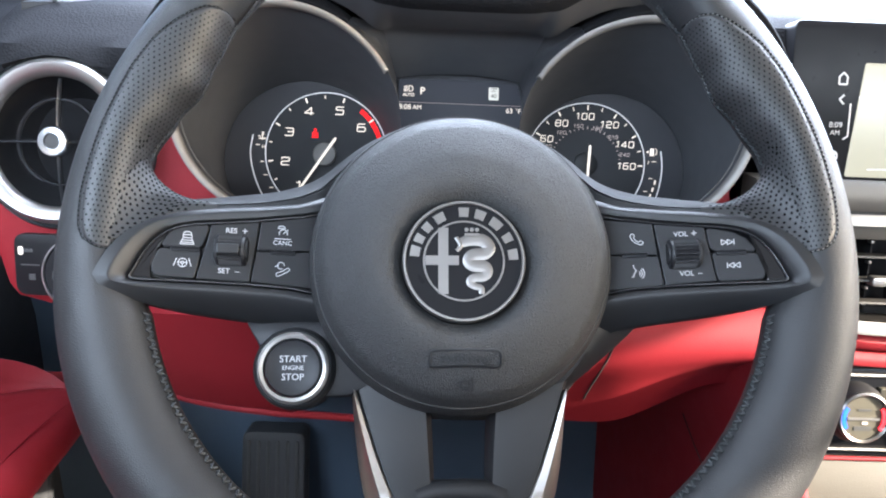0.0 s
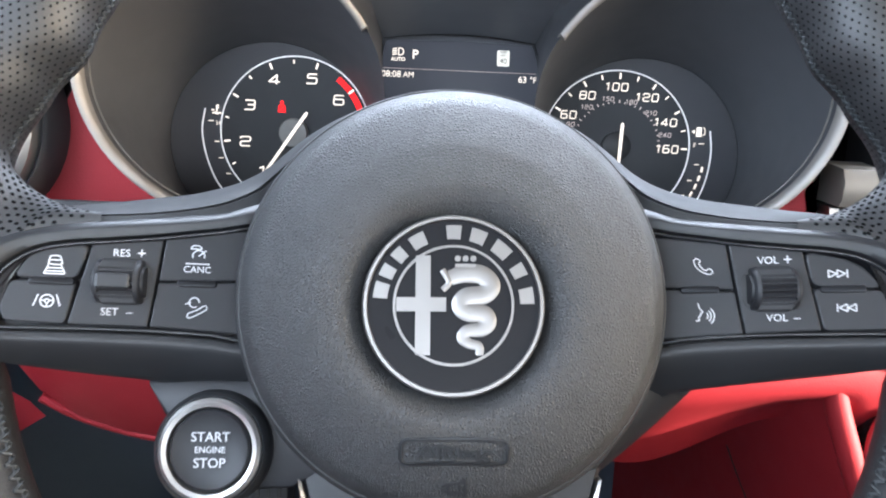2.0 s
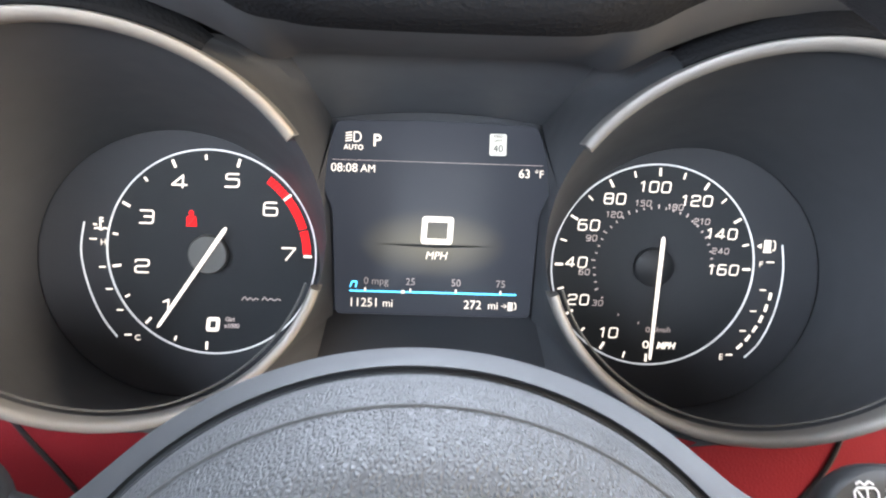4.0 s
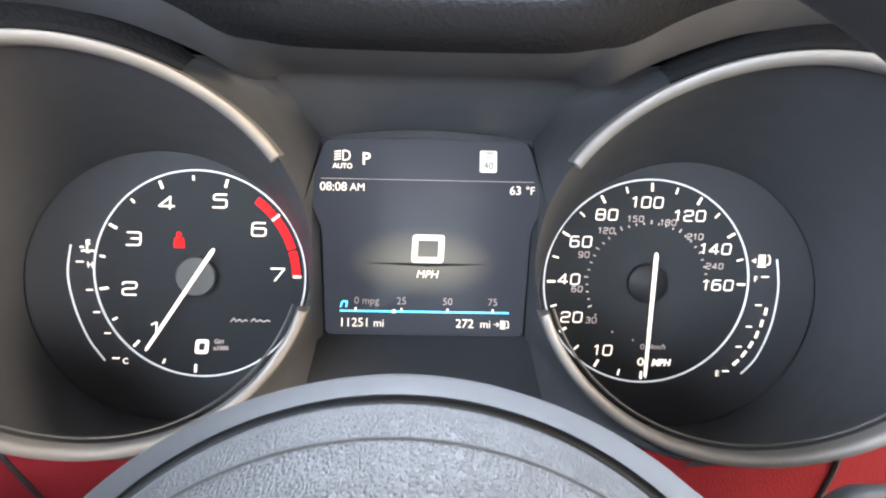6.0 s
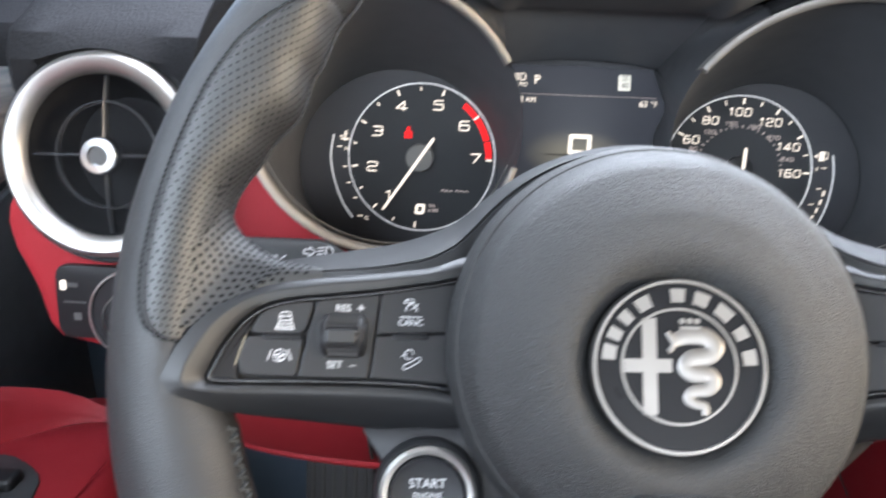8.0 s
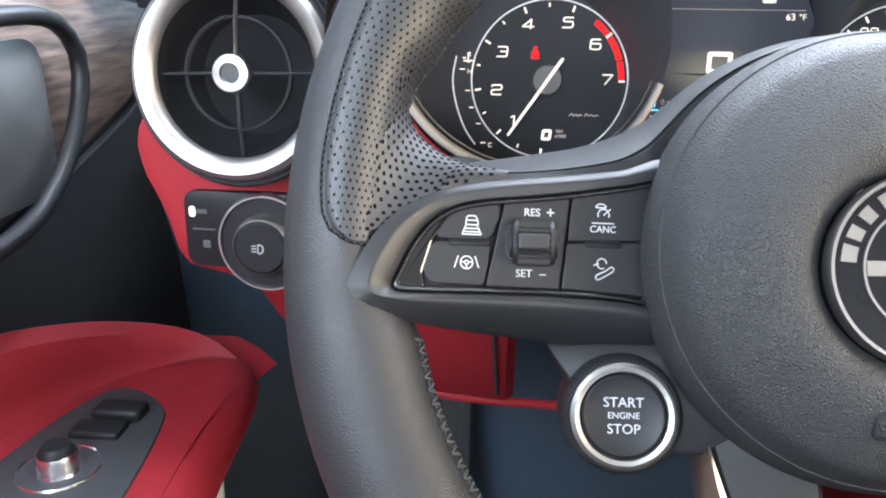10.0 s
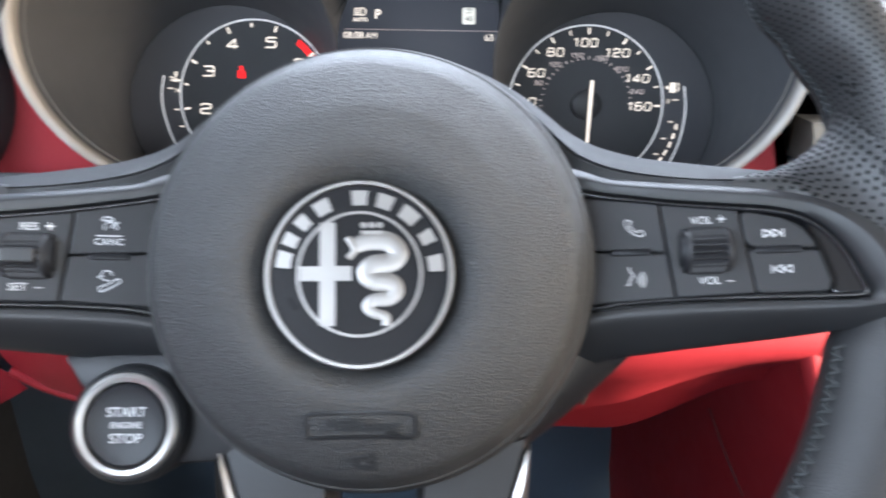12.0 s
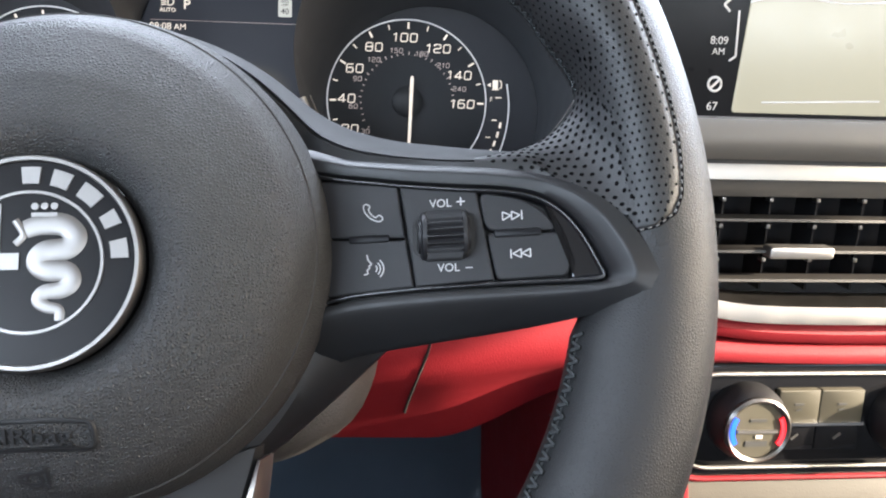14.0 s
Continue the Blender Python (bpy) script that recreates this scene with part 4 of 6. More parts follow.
def needle(cx, tip, tail, parent, half=0.00085):
    a, b = Vector((*tip, 0.0052)), Vector((*tail, 0.0052))
    d = (b - a).normalized()
    s = Vector((-d.y, d.x, 0))
    rows = []
    for t, w in ((0, half * 0.5), (0.02, half * 0.9), (0.75, half * 1.15), (0.97, half * 1.2), (1.0, half * 0.7)):
        p = a.lerp(b, t)
        rows.append([p - s * w, p - s * w * 0.4 + Vector((0, 0, 0.0009)), p + s * w * 0.4 + Vector((0, 0, 0.0009)), p + s * w, p + Vector((0, 0, -0.0008))])
    return part("needle", loft(rows), LIT, parent, "pale lit needle")


part("needle_hub", lathe([(0, 0.0040), (0.0082, 0.0040), (0.0088, 0.0034), (0.0088, 0.0)], 48, (DL - 0.0012, DY)), SILVER_PANEL, dial, "grey needle hub")
needle(DL, (-0.1217, -0.0374), (-0.0909, 0.0083), dial)

# speedometer
dial = part("dial_face", lathe([(0.0, 0.0002), (DRAD, 0.0002), (DRAD, -0.003)], 96, (DR, DY)), FACE, cluster, "black speedometer face")
part("dial_ring", lathe([(0.0457, 0.0003), (0.0459, 0.0012), (0.0463, 0.0012), (0.0465, 0.0003)], 128, (DR, DY)), RING_GREY, dial, "thin pale ring")
speed = [("10", 81.6, -35.6), ("20", 66.7, -20.5), ("40", 64.8, -3.2), ("60", 69.3, 13.8), ("80", 80.2, 26.0), ("100", 97.9, 31.8), ("120", 117.1, 26.2), ("140", 129.7, 11.6), ("160", 131.9, -4.8)]
for s, x, y in speed:
    part("numeral", figures(s, 0.0050, x / 1000, y / 1000, 0.0009, wide=0.92), LIT, dial)
for s, x, y in [("30", 75.6, -21.8), ("60", 68.6, -7.6), ("90", 70.9, 8.0), ("120", 80.3, 18.9), ("150", 93.1, 24.4), ("180", 107.7, 23.0), ("210", 120.2, 16.9), ("240", 129.9, 3.8)]:
    part("numeral", figures(s, 0.0028, x / 1000, y / 1000, 0.0008, wide=0.80, weight=0.13), LIT_DIM, dial)
tk = []
stops = [(-90, 1), (-104, 0), (-119, 1), (-135, 0), (-149, 1), (-165, 0), (-180, 1), (165, 0), (150, 1), (135, 0), (120, 1), (105, 0), (90, 1), (75, 0), (60, 1), (46, 0), (31, 1), (15, 0), (0, 1)]
for a, big in stops:
    tk.append((a, 0.0428, 0.0036 if big else 0.0028, 0.0010 if big else 0.0007))
ticks(DR, DY, tk, LIT, dial)
ticks(DR, DY, [(180 - k * 7.2 + 24, 0.0268 if k % 4 else 0.0274, 0.0011 if k % 4 else 0.0018, 0.0006) for k in range(0, 29)] + [(-146, 0.0268, 0.0010, 0.0006), (-122, 0.0268, 0.0010, 0.0006), (-100, 0.0268, 0.0010, 0.0006)], LIT_DIM, dial)
part("lettering", merge(lettering("MPH", 0.0042, 0.1085, -0.0413, 0.0007, shear=0.2, weight=0.00015), lettering("0", 0.0052, 0.0993, -0.0411, 0.0007, wide=1.3)), LIT, dial, smooth=False)
part("lettering", merge(lettering("km/h", 0.0034, 0.1067, -0.0338, 0.0007, shear=0.2), lettering("0", 0.0036, 0.0997, -0.0339, 0.0007, wide=1.3)), LIT_DIM, dial, smooth=False)
part("needle_hub", lathe([(0, 0.0036), (0.0080, 0.0036), (0.0088, 0.0030), (0.0088, 0.0)], 48, (DR, DY)), BUTTON, dial, "black needle hub")
needle(DR, (0.1003, -0.0466), (0.1021, 0.0100), dial)

# temperature and fuel scales beside the dials
temp_scale = [(-153.8, 8.5), (-155.7, -5.1), (-153.1, -20.3), (-147.7, -34.1), (-141.2, -43.6)]
part("scale_arc", tube(spline([Vector((x / 1000, y / 1000, 0.0012)) for x, y in temp_scale], 40), 0.00045, n=6), RING_GREY, cluster, "pale temperature scale")
fuel_scale = [(157.7, 7.4), (159.4, -6.5), (157.4, -23.5), (152.0, -37.9), (145.5, -45.8)]
part("scale_arc", tube(spline([Vector((x / 1000, y / 1000, 0.0012)) for x, y in fuel_scale], 40), 0.00045, n=6), RING_GREY, cluster, "pale fuel scale")
part("lettering", merge(lettering("H", 0.0038, -0.1458, -0.0004, 0.0012), quad_bar(-0.1502, 0.0010, 0.0032, 0.0006, 0, 0.0012), lettering("C", 0.0038, -0.1322, -0.0438, 0.0012), quad_bar(-0.1364, -0.0424, 0.0032, 0.0006, 0, 0.0012), *[quad_bar(x / 1000, y / 1000, 0.0028, 0.0006, 0, 0.0012) for x, y in ((-146.6, -11.5), (-144.0, -21.5), (-139.6, -31.0))]), LIT, cluster, smooth=False)
part("oil_symbol", strokes(mm([[(-149.5, 5.6), (-148, 6.0), (-146.6, 5.2), (-145.2, 6.0), (-143.8, 5.6)], [(-146.8, 6), (-146.8, 10.6)], [(-146.8, 10.4), (-145.4, 10.4)], [(-146.8, 9), (-145.4, 9)], [(-150, 7.6), (-148.2, 7.4)]]), 0.0004, 0.0012), LIT, cluster, smooth=False)
part("lettering", merge(lettering("F", 0.0038, 0.1488, -0.0018, 0.0012), quad_bar(0.1530, -0.0006, 0.0034, 0.0006, 0, 0.0012), lettering("E", 0.0038, 0.1346, -0.0458, 0.0012), quad_bar(0.1384, -0.0446, 0.0030, 0.0006, 0, 0.0012), *[quad_bar(x / 1000, y / 1000, 0.0028, 0.0006, 0, 0.0012) for x, y in ((151.0, -13.6), (147.5, -23.6), (143.6, -33.0))]), LIT, cluster, smooth=False)
part("fuel_bars", merge(*[quad_bar(x / 1000, y / 1000, 0.0034, 0.0012, a, 0.0012) for x, y, a in ((154.6, -16.5, 1.45), (153.2, -22, 1.35), (151.4, -27.2, 1.25), (149.0, -32, 1.1), (146.2, -36.4, 1.0), (142.8, -40.4, 0.8))]), LIT, cluster, smooth=False)
part("fuel_symbol", merge(box(0.1494, 0.1524, 0.0044, 0.0094, 0.0010, 0.0014), strokes(mm([[(153.2, 5.0), (154.4, 5.2), (154.4, 8.2), (153.4, 9.4)], [(149, 4), (153, 4)]]), 0.0003, 0.0012), slab(ccw([Vector((x / 1000, y / 1000, 0)) for x, y in [(146.2, 6.6), (148.2, 7.8), (148.2, 5.4)]]), 0.0014, 0.0003, edge=0.0001)), LIT, cluster, smooth=False)

# centre display, leaning back at the top
scr_turn = Matrix.Translation((0, 0, -0.0085)) @ Matrix.Rotation(radians(-9.0), 4, "X")
SCREEN_GLOW = bpy.data.materials.new("display glow")
SCREEN_GLOW.use_nodes = True
nt = SCREEN_GLOW.node_tree
b = nt.nodes["Principled BSDF"]
b.inputs["Base Color"].default_value = (0.022, 0.022, 0.025, 1)
b.inputs["Roughness"].default_value = 0.40
b.inputs["Specular IOR Level"].default_value = 0.2
co = nt.nodes.new("ShaderNodeTexCoord")
mp = nt.nodes.new("ShaderNodeMapping")
mp.inputs["Scale"].default_value = (29, 62, 1)
mp.inputs["Location"].default_value = (0, -0.1, 0)
gr = nt.nodes.new("ShaderNodeTexGradient")
gr.gradient_type = "SPHERICAL"
nt.links.new(co.outputs["Object"], mp.inputs["Vector"])
nt.links.new(mp.outputs["Vector"], gr.inputs["Vector"])
cr = nt.nodes.new("ShaderNodeValToRGB")
cr.color_ramp.elements[0].color = (0.022, 0.023, 0.027, 1)
cr.color_ramp.elements[1].color = (0.15, 0.128, 0.082, 1)
nt.links.new(gr.outputs["Fac"], cr.inputs["Fac"])
nt.links.new(cr.outputs["Color"], b.inputs["Emission Color"])
b.inputs["Emission Strength"].default_value = 0.17
outline = rounded([(x / 1000, y / 1000) for x, y in [(-45.5, 57), (0, 58.2), (46.5, 57), (56, 33), (48.5, 16), (45.5, -31.5), (-44, -31.5), (-46.5, 16), (-54, 33)]], 0.003)
disp = part("display", slab(ccw(outline), 0.0, 0.004, edge=0.0005), SCREEN_GLOW, cluster, "dark colour display with pale readings")
disp.matrix_local = scr_turn
DZ = 0.0004


def shown(name, bm, m=LIT):
    return part(name, bm, m, disp, smooth=False)


shown("lettering", merge(lettering("08:08", 0.0056, -0.0416, 0.0352, DZ), lettering("AM", 0.0048, -0.0307, 0.0351, DZ)))
shown("lettering", merge(lettering("63", 0.0056, 0.0412, 0.0349, DZ), lettering("°F", 0.0050, 0.0480, 0.0349, DZ)))
shown("lettering", lettering("P", 0.0078, -0.0270, 0.0480, DZ, weight=0.0001))
shown("lettering", lettering("AUTO", 0.0032, -0.0376, 0.0447, DZ, weight=0.00005))
shown("lamp_symbol", strokes(mm([[(-37.5, 51.8), (-35.2, 51.4), (-34.4, 49.6), (-35.2, 47.8), (-37.5, 47.4)], [(-37.5, 47.4), (-37.5, 51.8)], *[[(-38.4, y), (-41.4, y - 0.5)] for y in (51.6, 50.4, 49.2, 48.0)]]), 0.0003, DZ))
sign = shown("speed_sign", slab(rounded([(0.0247, 0.0430), (0.0325, 0.0430), (0.0325, 0.0530), (0.0247, 0.0530)], 0.001), DZ + 0.0001, 0.0002, edge=0.0001), SIGN)
part("lettering", merge(lettering("SPEED", 0.0017, 0.0286, 0.0517, DZ + 0.0007), lettering("LIMIT", 0.0017, 0.0286, 0.0497, DZ + 0.0007), lettering("40", 0.0046, 0.0286, 0.0460, DZ + 0.0007)), GAP, sign, smooth=False)
shown("rule", box(-0.0473, 0.0496, 0.0389, 0.03912, 0, DZ), LIT_DIM)
zero = [rounded([(x0, 0.0014), (x1, 0.0014), (x1 + 0.0006, 0.0142), (x0 + 0.0006, 0.0142)], 0.0018) for x0, x1 in ((-0.0058, 0.0088),)][0]
hole = inset(zero, 0.0026)
shown("big_zero", loft([[Vector((p.x, p.y, DZ)) for p in zero], [Vector((p.x, p.y, DZ)) for p in hole]], cap=(False, False)))
shown("horizon", slab(ccw([Vector((x / 1000, y / 1000, 0)) for x, y in [(-27, 1.0), (-8, 1.3), (1.5, 1.5), (11, 1.3), (30, 1.0), (11, 0.1), (1.5, -0.3), (-8, 0.1)]]), 0.0002, 0.0001, edge=0.00005), GAP)
shown("lettering", lettering("MPH", 0.0050, 0.0015, -0.0039, DZ, shear=0.2))
shown("lettering", merge(lettering("0 mpg", 0.0046, -0.0256, -0.0162, DZ), lettering("25", 0.0046, -0.0098, -0.0162, DZ), lettering("50", 0.0046, 0.0111, -0.0162, DZ), lettering("75", 0.0046, 0.0317, -0.0162, DZ)), LIT_DIM)
shown("bar", box(-0.0377, 0.0390, -0.0212, -0.0205, 0, DZ), LIT_BLUE)
for x in (-0.0305, -0.0098, 0.0111, 0.0317):
    shown("bar_tick", box(x - 0.0004, x + 0.0004, -0.0208, -0.0192, 0, DZ + 0.0001))
shown("bar_marker", lathe([(0, DZ + 0.0002), (0.0009, DZ + 0.0002), (0.0009, 0)], 12, (-0.0132, -0.0208)))
shown("mode_symbol", strokes(mm([[(-37.4, -19.2), (-36.6, -16.6)], [(-36.6, -16.6), (-34.4, -16.6)], [(-34.4, -16.6), (-34.9, -19.2)]]), 0.00035, DZ), LIT_BLUE)
shown("lettering", merge(lettering("11251", 0.0056, -0.0310, -0.0262, DZ), lettering("mi", 0.0050, -0.0200, -0.0263, DZ)))
shown("lettering", merge(lettering("272", 0.0056, 0.0190, -0.0261, DZ), lettering("mi", 0.0050, 0.0284, -0.0262, DZ), lettering("→", 0.0036, 0.0335, -0.0262, DZ)))
shown("fuel_symbol", merge(box(0.0353, 0.0375, -0.0282, -0.0244, 0, DZ), strokes(mm([[(38.0, -27.6), (38.9, -27.2), (38.9, -25.2), (38.0, -24.4)]]), 0.00025, DZ)))
# surround between the two funnels
sur = spline([Vector((x / 1000, y / 1000, 0)) for x, y in [(-62, 60), (0, 66), (64, 60), (68, 40), (62, 0), (64, -60), (0, -64), (-62, -60), (-60, 0), (-66, 40)]], 120, True)
part("display_surround", slab(ccw(sur), -0.0055, 0.004, edge=0.001), FUNNEL, cluster, "matt black surround of the display").matrix_local = scr_turn
# sloping panel above the display up to the hood
rows = []
for t in [k / 10 for k in range(11)]:
    y = 0.057 + (0.0825 - 0.057) * t
    z = -0.016 + (0.0700 + 0.016) * t
    hw = 0.0480 + 0.0075 * t
    rows.append([Vector((0.0005 + hw * u, y + 0.0040 * (1 - u * u), z)) for u in [j / 12 - 1 for j in range(25)]])
part("brow", loft(rows, closed=False), BEZEL_IN, cluster, "matt black brow above the display")
for side in (-1, 1):
    ring = hood_ring(side)
    near = [ring[k] + Vector((0, 0, 0.001)) for k in range(3, 22)]
    far = [Vector((0.0005 + side * (0.0480 + 0.0075 * t), 0.057 + 0.0255 * t, -0.016 + 0.086 * t)) for t in [k / 18 for k in range(19)]]
    part("brow_side", loft([[a.lerp(b, f) + Vector((0, 0, -0.004 * math.sin(f * math.pi))) for a, b in zip(far, near)] for f in (0, 0.25, 0.5, 0.75, 1)], closed=False), FUNNEL, cluster, "matt black side of the brow")
# cheeks beside the display
rows = [[Vector((0.0005 + (0.0475 + 0.004 * t) * u, -0.0305 - 0.036 * t, -0.0065 + 0.072 * t)) for u in [j / 8 - 1 for j in range(17)]] for t in [k / 6 for k in range(7)]]
part("lower_panel", loft(rows, closed=False), FUNNEL, cluster, "matt black panel below the display")


def display_edge(y):
    """Half width of the display at the height y."""
    knots = [(-0.0315, 0.0455), (0.016, 0.0480), (0.033, 0.0550), (0.057, 0.0460)]
    for (a, u), (b, v) in zip(knots, knots[1:]):
        if y <= b:
            return u + (v - u) * max(0.0, y - a) / (b - a)
    return knots[-1][1]


for side in (-1, 1):
    ring = hood_ring(side)
    near = [ring[k] + Vector((0, 0, 0.0006)) for k in range(-14, 4)]
    far = []
    for k in range(18):
        y = -0.0315 + 0.0885 * k / 17
        far.append(Vector((0.0007 + side * display_edge(y), y, -0.0075 - 0.156 * y)))
    part("display_cheek", loft([[a.lerp(b, f) for a, b in zip(far, near)] for f in (0, 0.25, 0.5, 0.75, 1)], closed=False), FUNNEL, cluster, "dark curved cheek beside the display")
    near = [ring[k] + Vector((0, 0, 0.0006)) for k in range(-26, -13)]
    far = [Vector((0.0005 + side * (0.0475 + 0.004 * t), -0.0305 - 0.036 * t, -0.0065 + 0.072 * t)) for t in [1 - k / 12 for k in range(13)]]
    part("lower_cheek", loft([[a.lerp(b, f) for a, b in zip(far, near)] for f in (0, 0.25, 0.5, 0.75, 1)], closed=False), FUNNEL, cluster, "dark cheek below the display")


# ---- dashboard ----
dash = thing("dashboard", pose(0, 0, 0), "black grained dashboard with a red leather middle and lower section", "dashboard")


def sheet(rows):
    return loft([[Vector(p) for p in r] for r in rows], closed=False)


def smooth(a, b, x):
    t = min(1, max(0, (x - a) / (b - a)))
    return t * t * (3 - 2 * t)


def hood_top(x):
    """Height of the cluster hood's crest: two humps and a saddle."""
    u = abs(x - 0.005)
    v = abs(u - 0.106)
    hump = 0.8067 + (math.sqrt(0.0995 ** 2 - v * v) if v < 0.0995 else 0.0)
    d = hump - 0.8856
    return 0.5 * (hump + 0.8856 + math.sqrt(d * d + 3.6e-5)) if u < 0.106 else hump


XS = [0.005 + (-0.2055 + 0.411 * k / 160) for k in range(161)]
ROLL = ((0.4806, -0.0040), (0.4797, -0.0010), (0.4798, 0.0014), (0.4812, 0.0032), (0.4850, 0.0045), (0.4905, 0.0052), (0.498, 0.0060), (0.54, 0.0080), (0.64, 0.0115), (0.80, 0.010))
columns = []
for x in XS:
    u = abs(x - 0.005)
    v = abs(u - 0.110)
    inward = -0.003 * (1 - smooth(0.03, 0.09, u))
    roll = [(x, y + inward * (1 - smooth(0.485, 0.50, y)), max(hood_top(x) + dz, 0.80)) for y, dz in ROLL]
    zl = 0.8067 + (math.sqrt(0.0765 ** 2 - v * v) if v < 0.0765 else 0.0)
    w = smooth(0.046, 0.066, u)
    zl = 0.8655 * (1 - w) + zl * w if u < 0.066 else zl
    yl = 0.528 + (0.503 - 0.528) * smooth(0.048, 0.085, u)
    y1, z1 = roll[0][1], roll[0][2]
    zl = min(zl, z1 - 0.002)
    yc, zc = yl + (y1 - yl) * 0.94, zl + (z1 - zl) * 0.48
    under = []
    for f in (0.0, 0.12, 0.25, 0.4, 0.55, 0.7, 0.85):
        a, b, c = (1 - f) ** 2, 2 * f * (1 - f), f * f
        under.append((x, a * yl + b * yc + c * y1, a * zl + b * zc + c * z1))
    columns.append((under[:5], under[4:] + roll))
part("hood_underside", sheet([list(r) for r in zip(*[c[0] for c in columns])]), FUNNEL, dash, "smooth dark underside of the hood")
part("cluster_hood", sheet([list(r) for r in zip(*[c[1] for c in columns])]), DASH, dash, "black grained hood over the instruments")

# added sheet that blocks light leaking through gaps round the hood
part("binnacle_light_stop", sheet([[(x, 0.640, z) for z in (0.66, 0.78, 0.905)] for x in (-0.215, 0.0, 0.225)]), DARK, dash, "added dark sheet that stops light behind the binnacle")

# top pad either side, rising towards the windscreen
prof_top = [(0.545, 0.735), (0.540, 0.800), (0.494, 0.815), (0.491, 0.832), (0.496, 0.845), (0.512, 0.853), (0.58, 0.864), (0.75, 0.890), (0.95, 0.925), (1.14, 0.975)]
# behind the round vent the pad rises more steeply to the side window demister
prof_left = prof_top[2:5] + [(0.512, 0.853), (0.530, 0.8635), (0.548, 0.8730), (0.60, 0.8825), (0.75, 0.905), (0.95, 0.932), (1.14, 0.975)]


def vent_crest(x, y, z):
    """The pad's front edge follows the round vent's upper edge."""
    w = abs(x + 0.2475)
    return max(z, 0.786 + math.sqrt(0.0528 ** 2 - w * w)) if w < 0.0528 and y < 0.50 else z


rows = [[(x, y + 0.17 * (1 - smooth(-0.37, -0.285, x)), vent_crest(x, y, z)) for y, z in prof_left] for x in [-0.521 + 0.0135 * k for k in range(26)]]
part("top_pad", sheet(rows), DASH, dash, "black grained dashboard top")
rows = [[(x, y + 0.028, z + 0.030 if z > 0.74 else z) for y, z in prof_top] for x in [0.19 + 0.05 * k for k in range(22)]]
part("top_pad", sheet(rows), DASH, dash, "black grained dashboard top")
part("top_pad", sheet([[(x, y, 0.86 + (y - 0.6) * 0.15) for y in (0.62, 0.95, 1.14)] for x in (-0.19, 0.0, 0.21)]), DASH, dash, "black grained dashboard top")

# side window demister, set flush into the pad's outer end
demist = thing("demister_vent", pose(0, 0, 0), "dark side window demister grille set in the dashboard top", "air vent")
pad_z = lambda x, y: 0.8742 + 0.175 * (y - 0.548)
part("grille_plate", slab(ccw([Vector((x, y, 0)) for x, y in ((-0.286, 0.538), (-0.262, 0.553), (-0.2547, 0.5726), (-0.248, 0.598), (-0.259, 0.640), (-0.286, 0.625))]), pad_z, 0.010, edge=0.0008), SATIN, demist, "dark grille plate")
for k in range(4):
    x, y = -0.2636 + 0.0042 * k, 0.5440 + 0.0195 * k
    part("slat", tube([Vector((x - 0.0190, y + 0.0195, pad_z(0, y + 0.0195) + 0.0006)), Vector((x, y, pad_z(0, y) + 0.0006))], 0.0012, n=8, flat=0.6), BRUSHED, demist, "pale slat")
part("grille_edge", tube([Vector((-0.286, 0.612, pad_z(0, 0.612) + 0.0006)), Vector((-0.2593, 0.6262, pad_z(0, 0.6262) + 0.0006))], 0.0008, n=8), BRUSHED, demist, "pale edge of the grille")

# red mid section left of the column with the lighting switches


def fascia_top(x):
    """The red fascia reaches up to the underside of the binnacle mouths."""
    u = abs(x - 0.005)
    if u < 0.075:
        return 0.728
    if u < 0.184:
        return 0.8067 - math.sqrt(max(0.0, 0.074 ** 2 - (u - 0.110) ** 2))
    if x > 0.150:
        return 0.752
    w = abs(x + 0.2475)
    return 0.787 - math.sqrt(0.0535 ** 2 - w * w) if w < 0.0535 else 0.803


def fascia_left(z):
    """Outer edge of the red fascia, which wraps the lighting switches."""
    knots = [(0.675, -0.262), (0.677, -0.276), (0.682, -0.286), (0.692, -0.2925), (0.710, -0.2965), (0.722, -0.301), (0.735, -0.307), (0.752, -0.309), (0.763, -0.304), (0.775, -0.296), (0.81, -0.280)]
    for (a, u), (b, v) in zip(knots, knots[1:]):
        if a <= z <= b:
            return u + (v - u) * (z - a) / (b - a)
    return -0.258


cols = [k / 90 for k in range(91)]
rows = []
for f in [k / 16 for k in range(17)]:
    row = []
    for c in cols:
        z0 = 0.675 + 0.130 * f
        xl = fascia_left(z0)
        x = xl + (0.215 - xl) * c ** 1.15
        zt = fascia_top(x)
        z = min(z0, zt)
        dx = x - xl
        y = 0.5005 + 0.012 * max(0.0, 1 - dx / 0.004) ** 2 + (0.010 if 0.04 < abs(x - 0.005) < 0.17 else 0.010) * smooth(-0.215, -0.185, x) + 0.004 * max(0.0, (0.690 - z) / 0.013) ** 2
        row.append((x, y, z))
    rows.append(row)
part("red_fascia", sheet(rows), RED, dash, "red leather fascia behind the wheel")
for pts in (((-0.1450, 0.740), (-0.1375, 0.729), (-0.1265, 0.7135), (-0.118, 0.700)), ((0.1545, 0.742), (0.1535, 0.733), (0.1500, 0.722), (0.1420, 0.708))):
    part("fascia_joint", tube(spline([Vector((x, 0.5103, z)) for x, z in pts], 20), 0.0011, n=6), GAP, dash, "dark joint in the red leather")
part("binnacle_side", sheet([[(x, 0.545, z) for z in (0.72, 0.78, 0.836)] for x in (-0.240, -0.215, -0.193)]), DARK, dash, "dark filler between vent and binnacle")
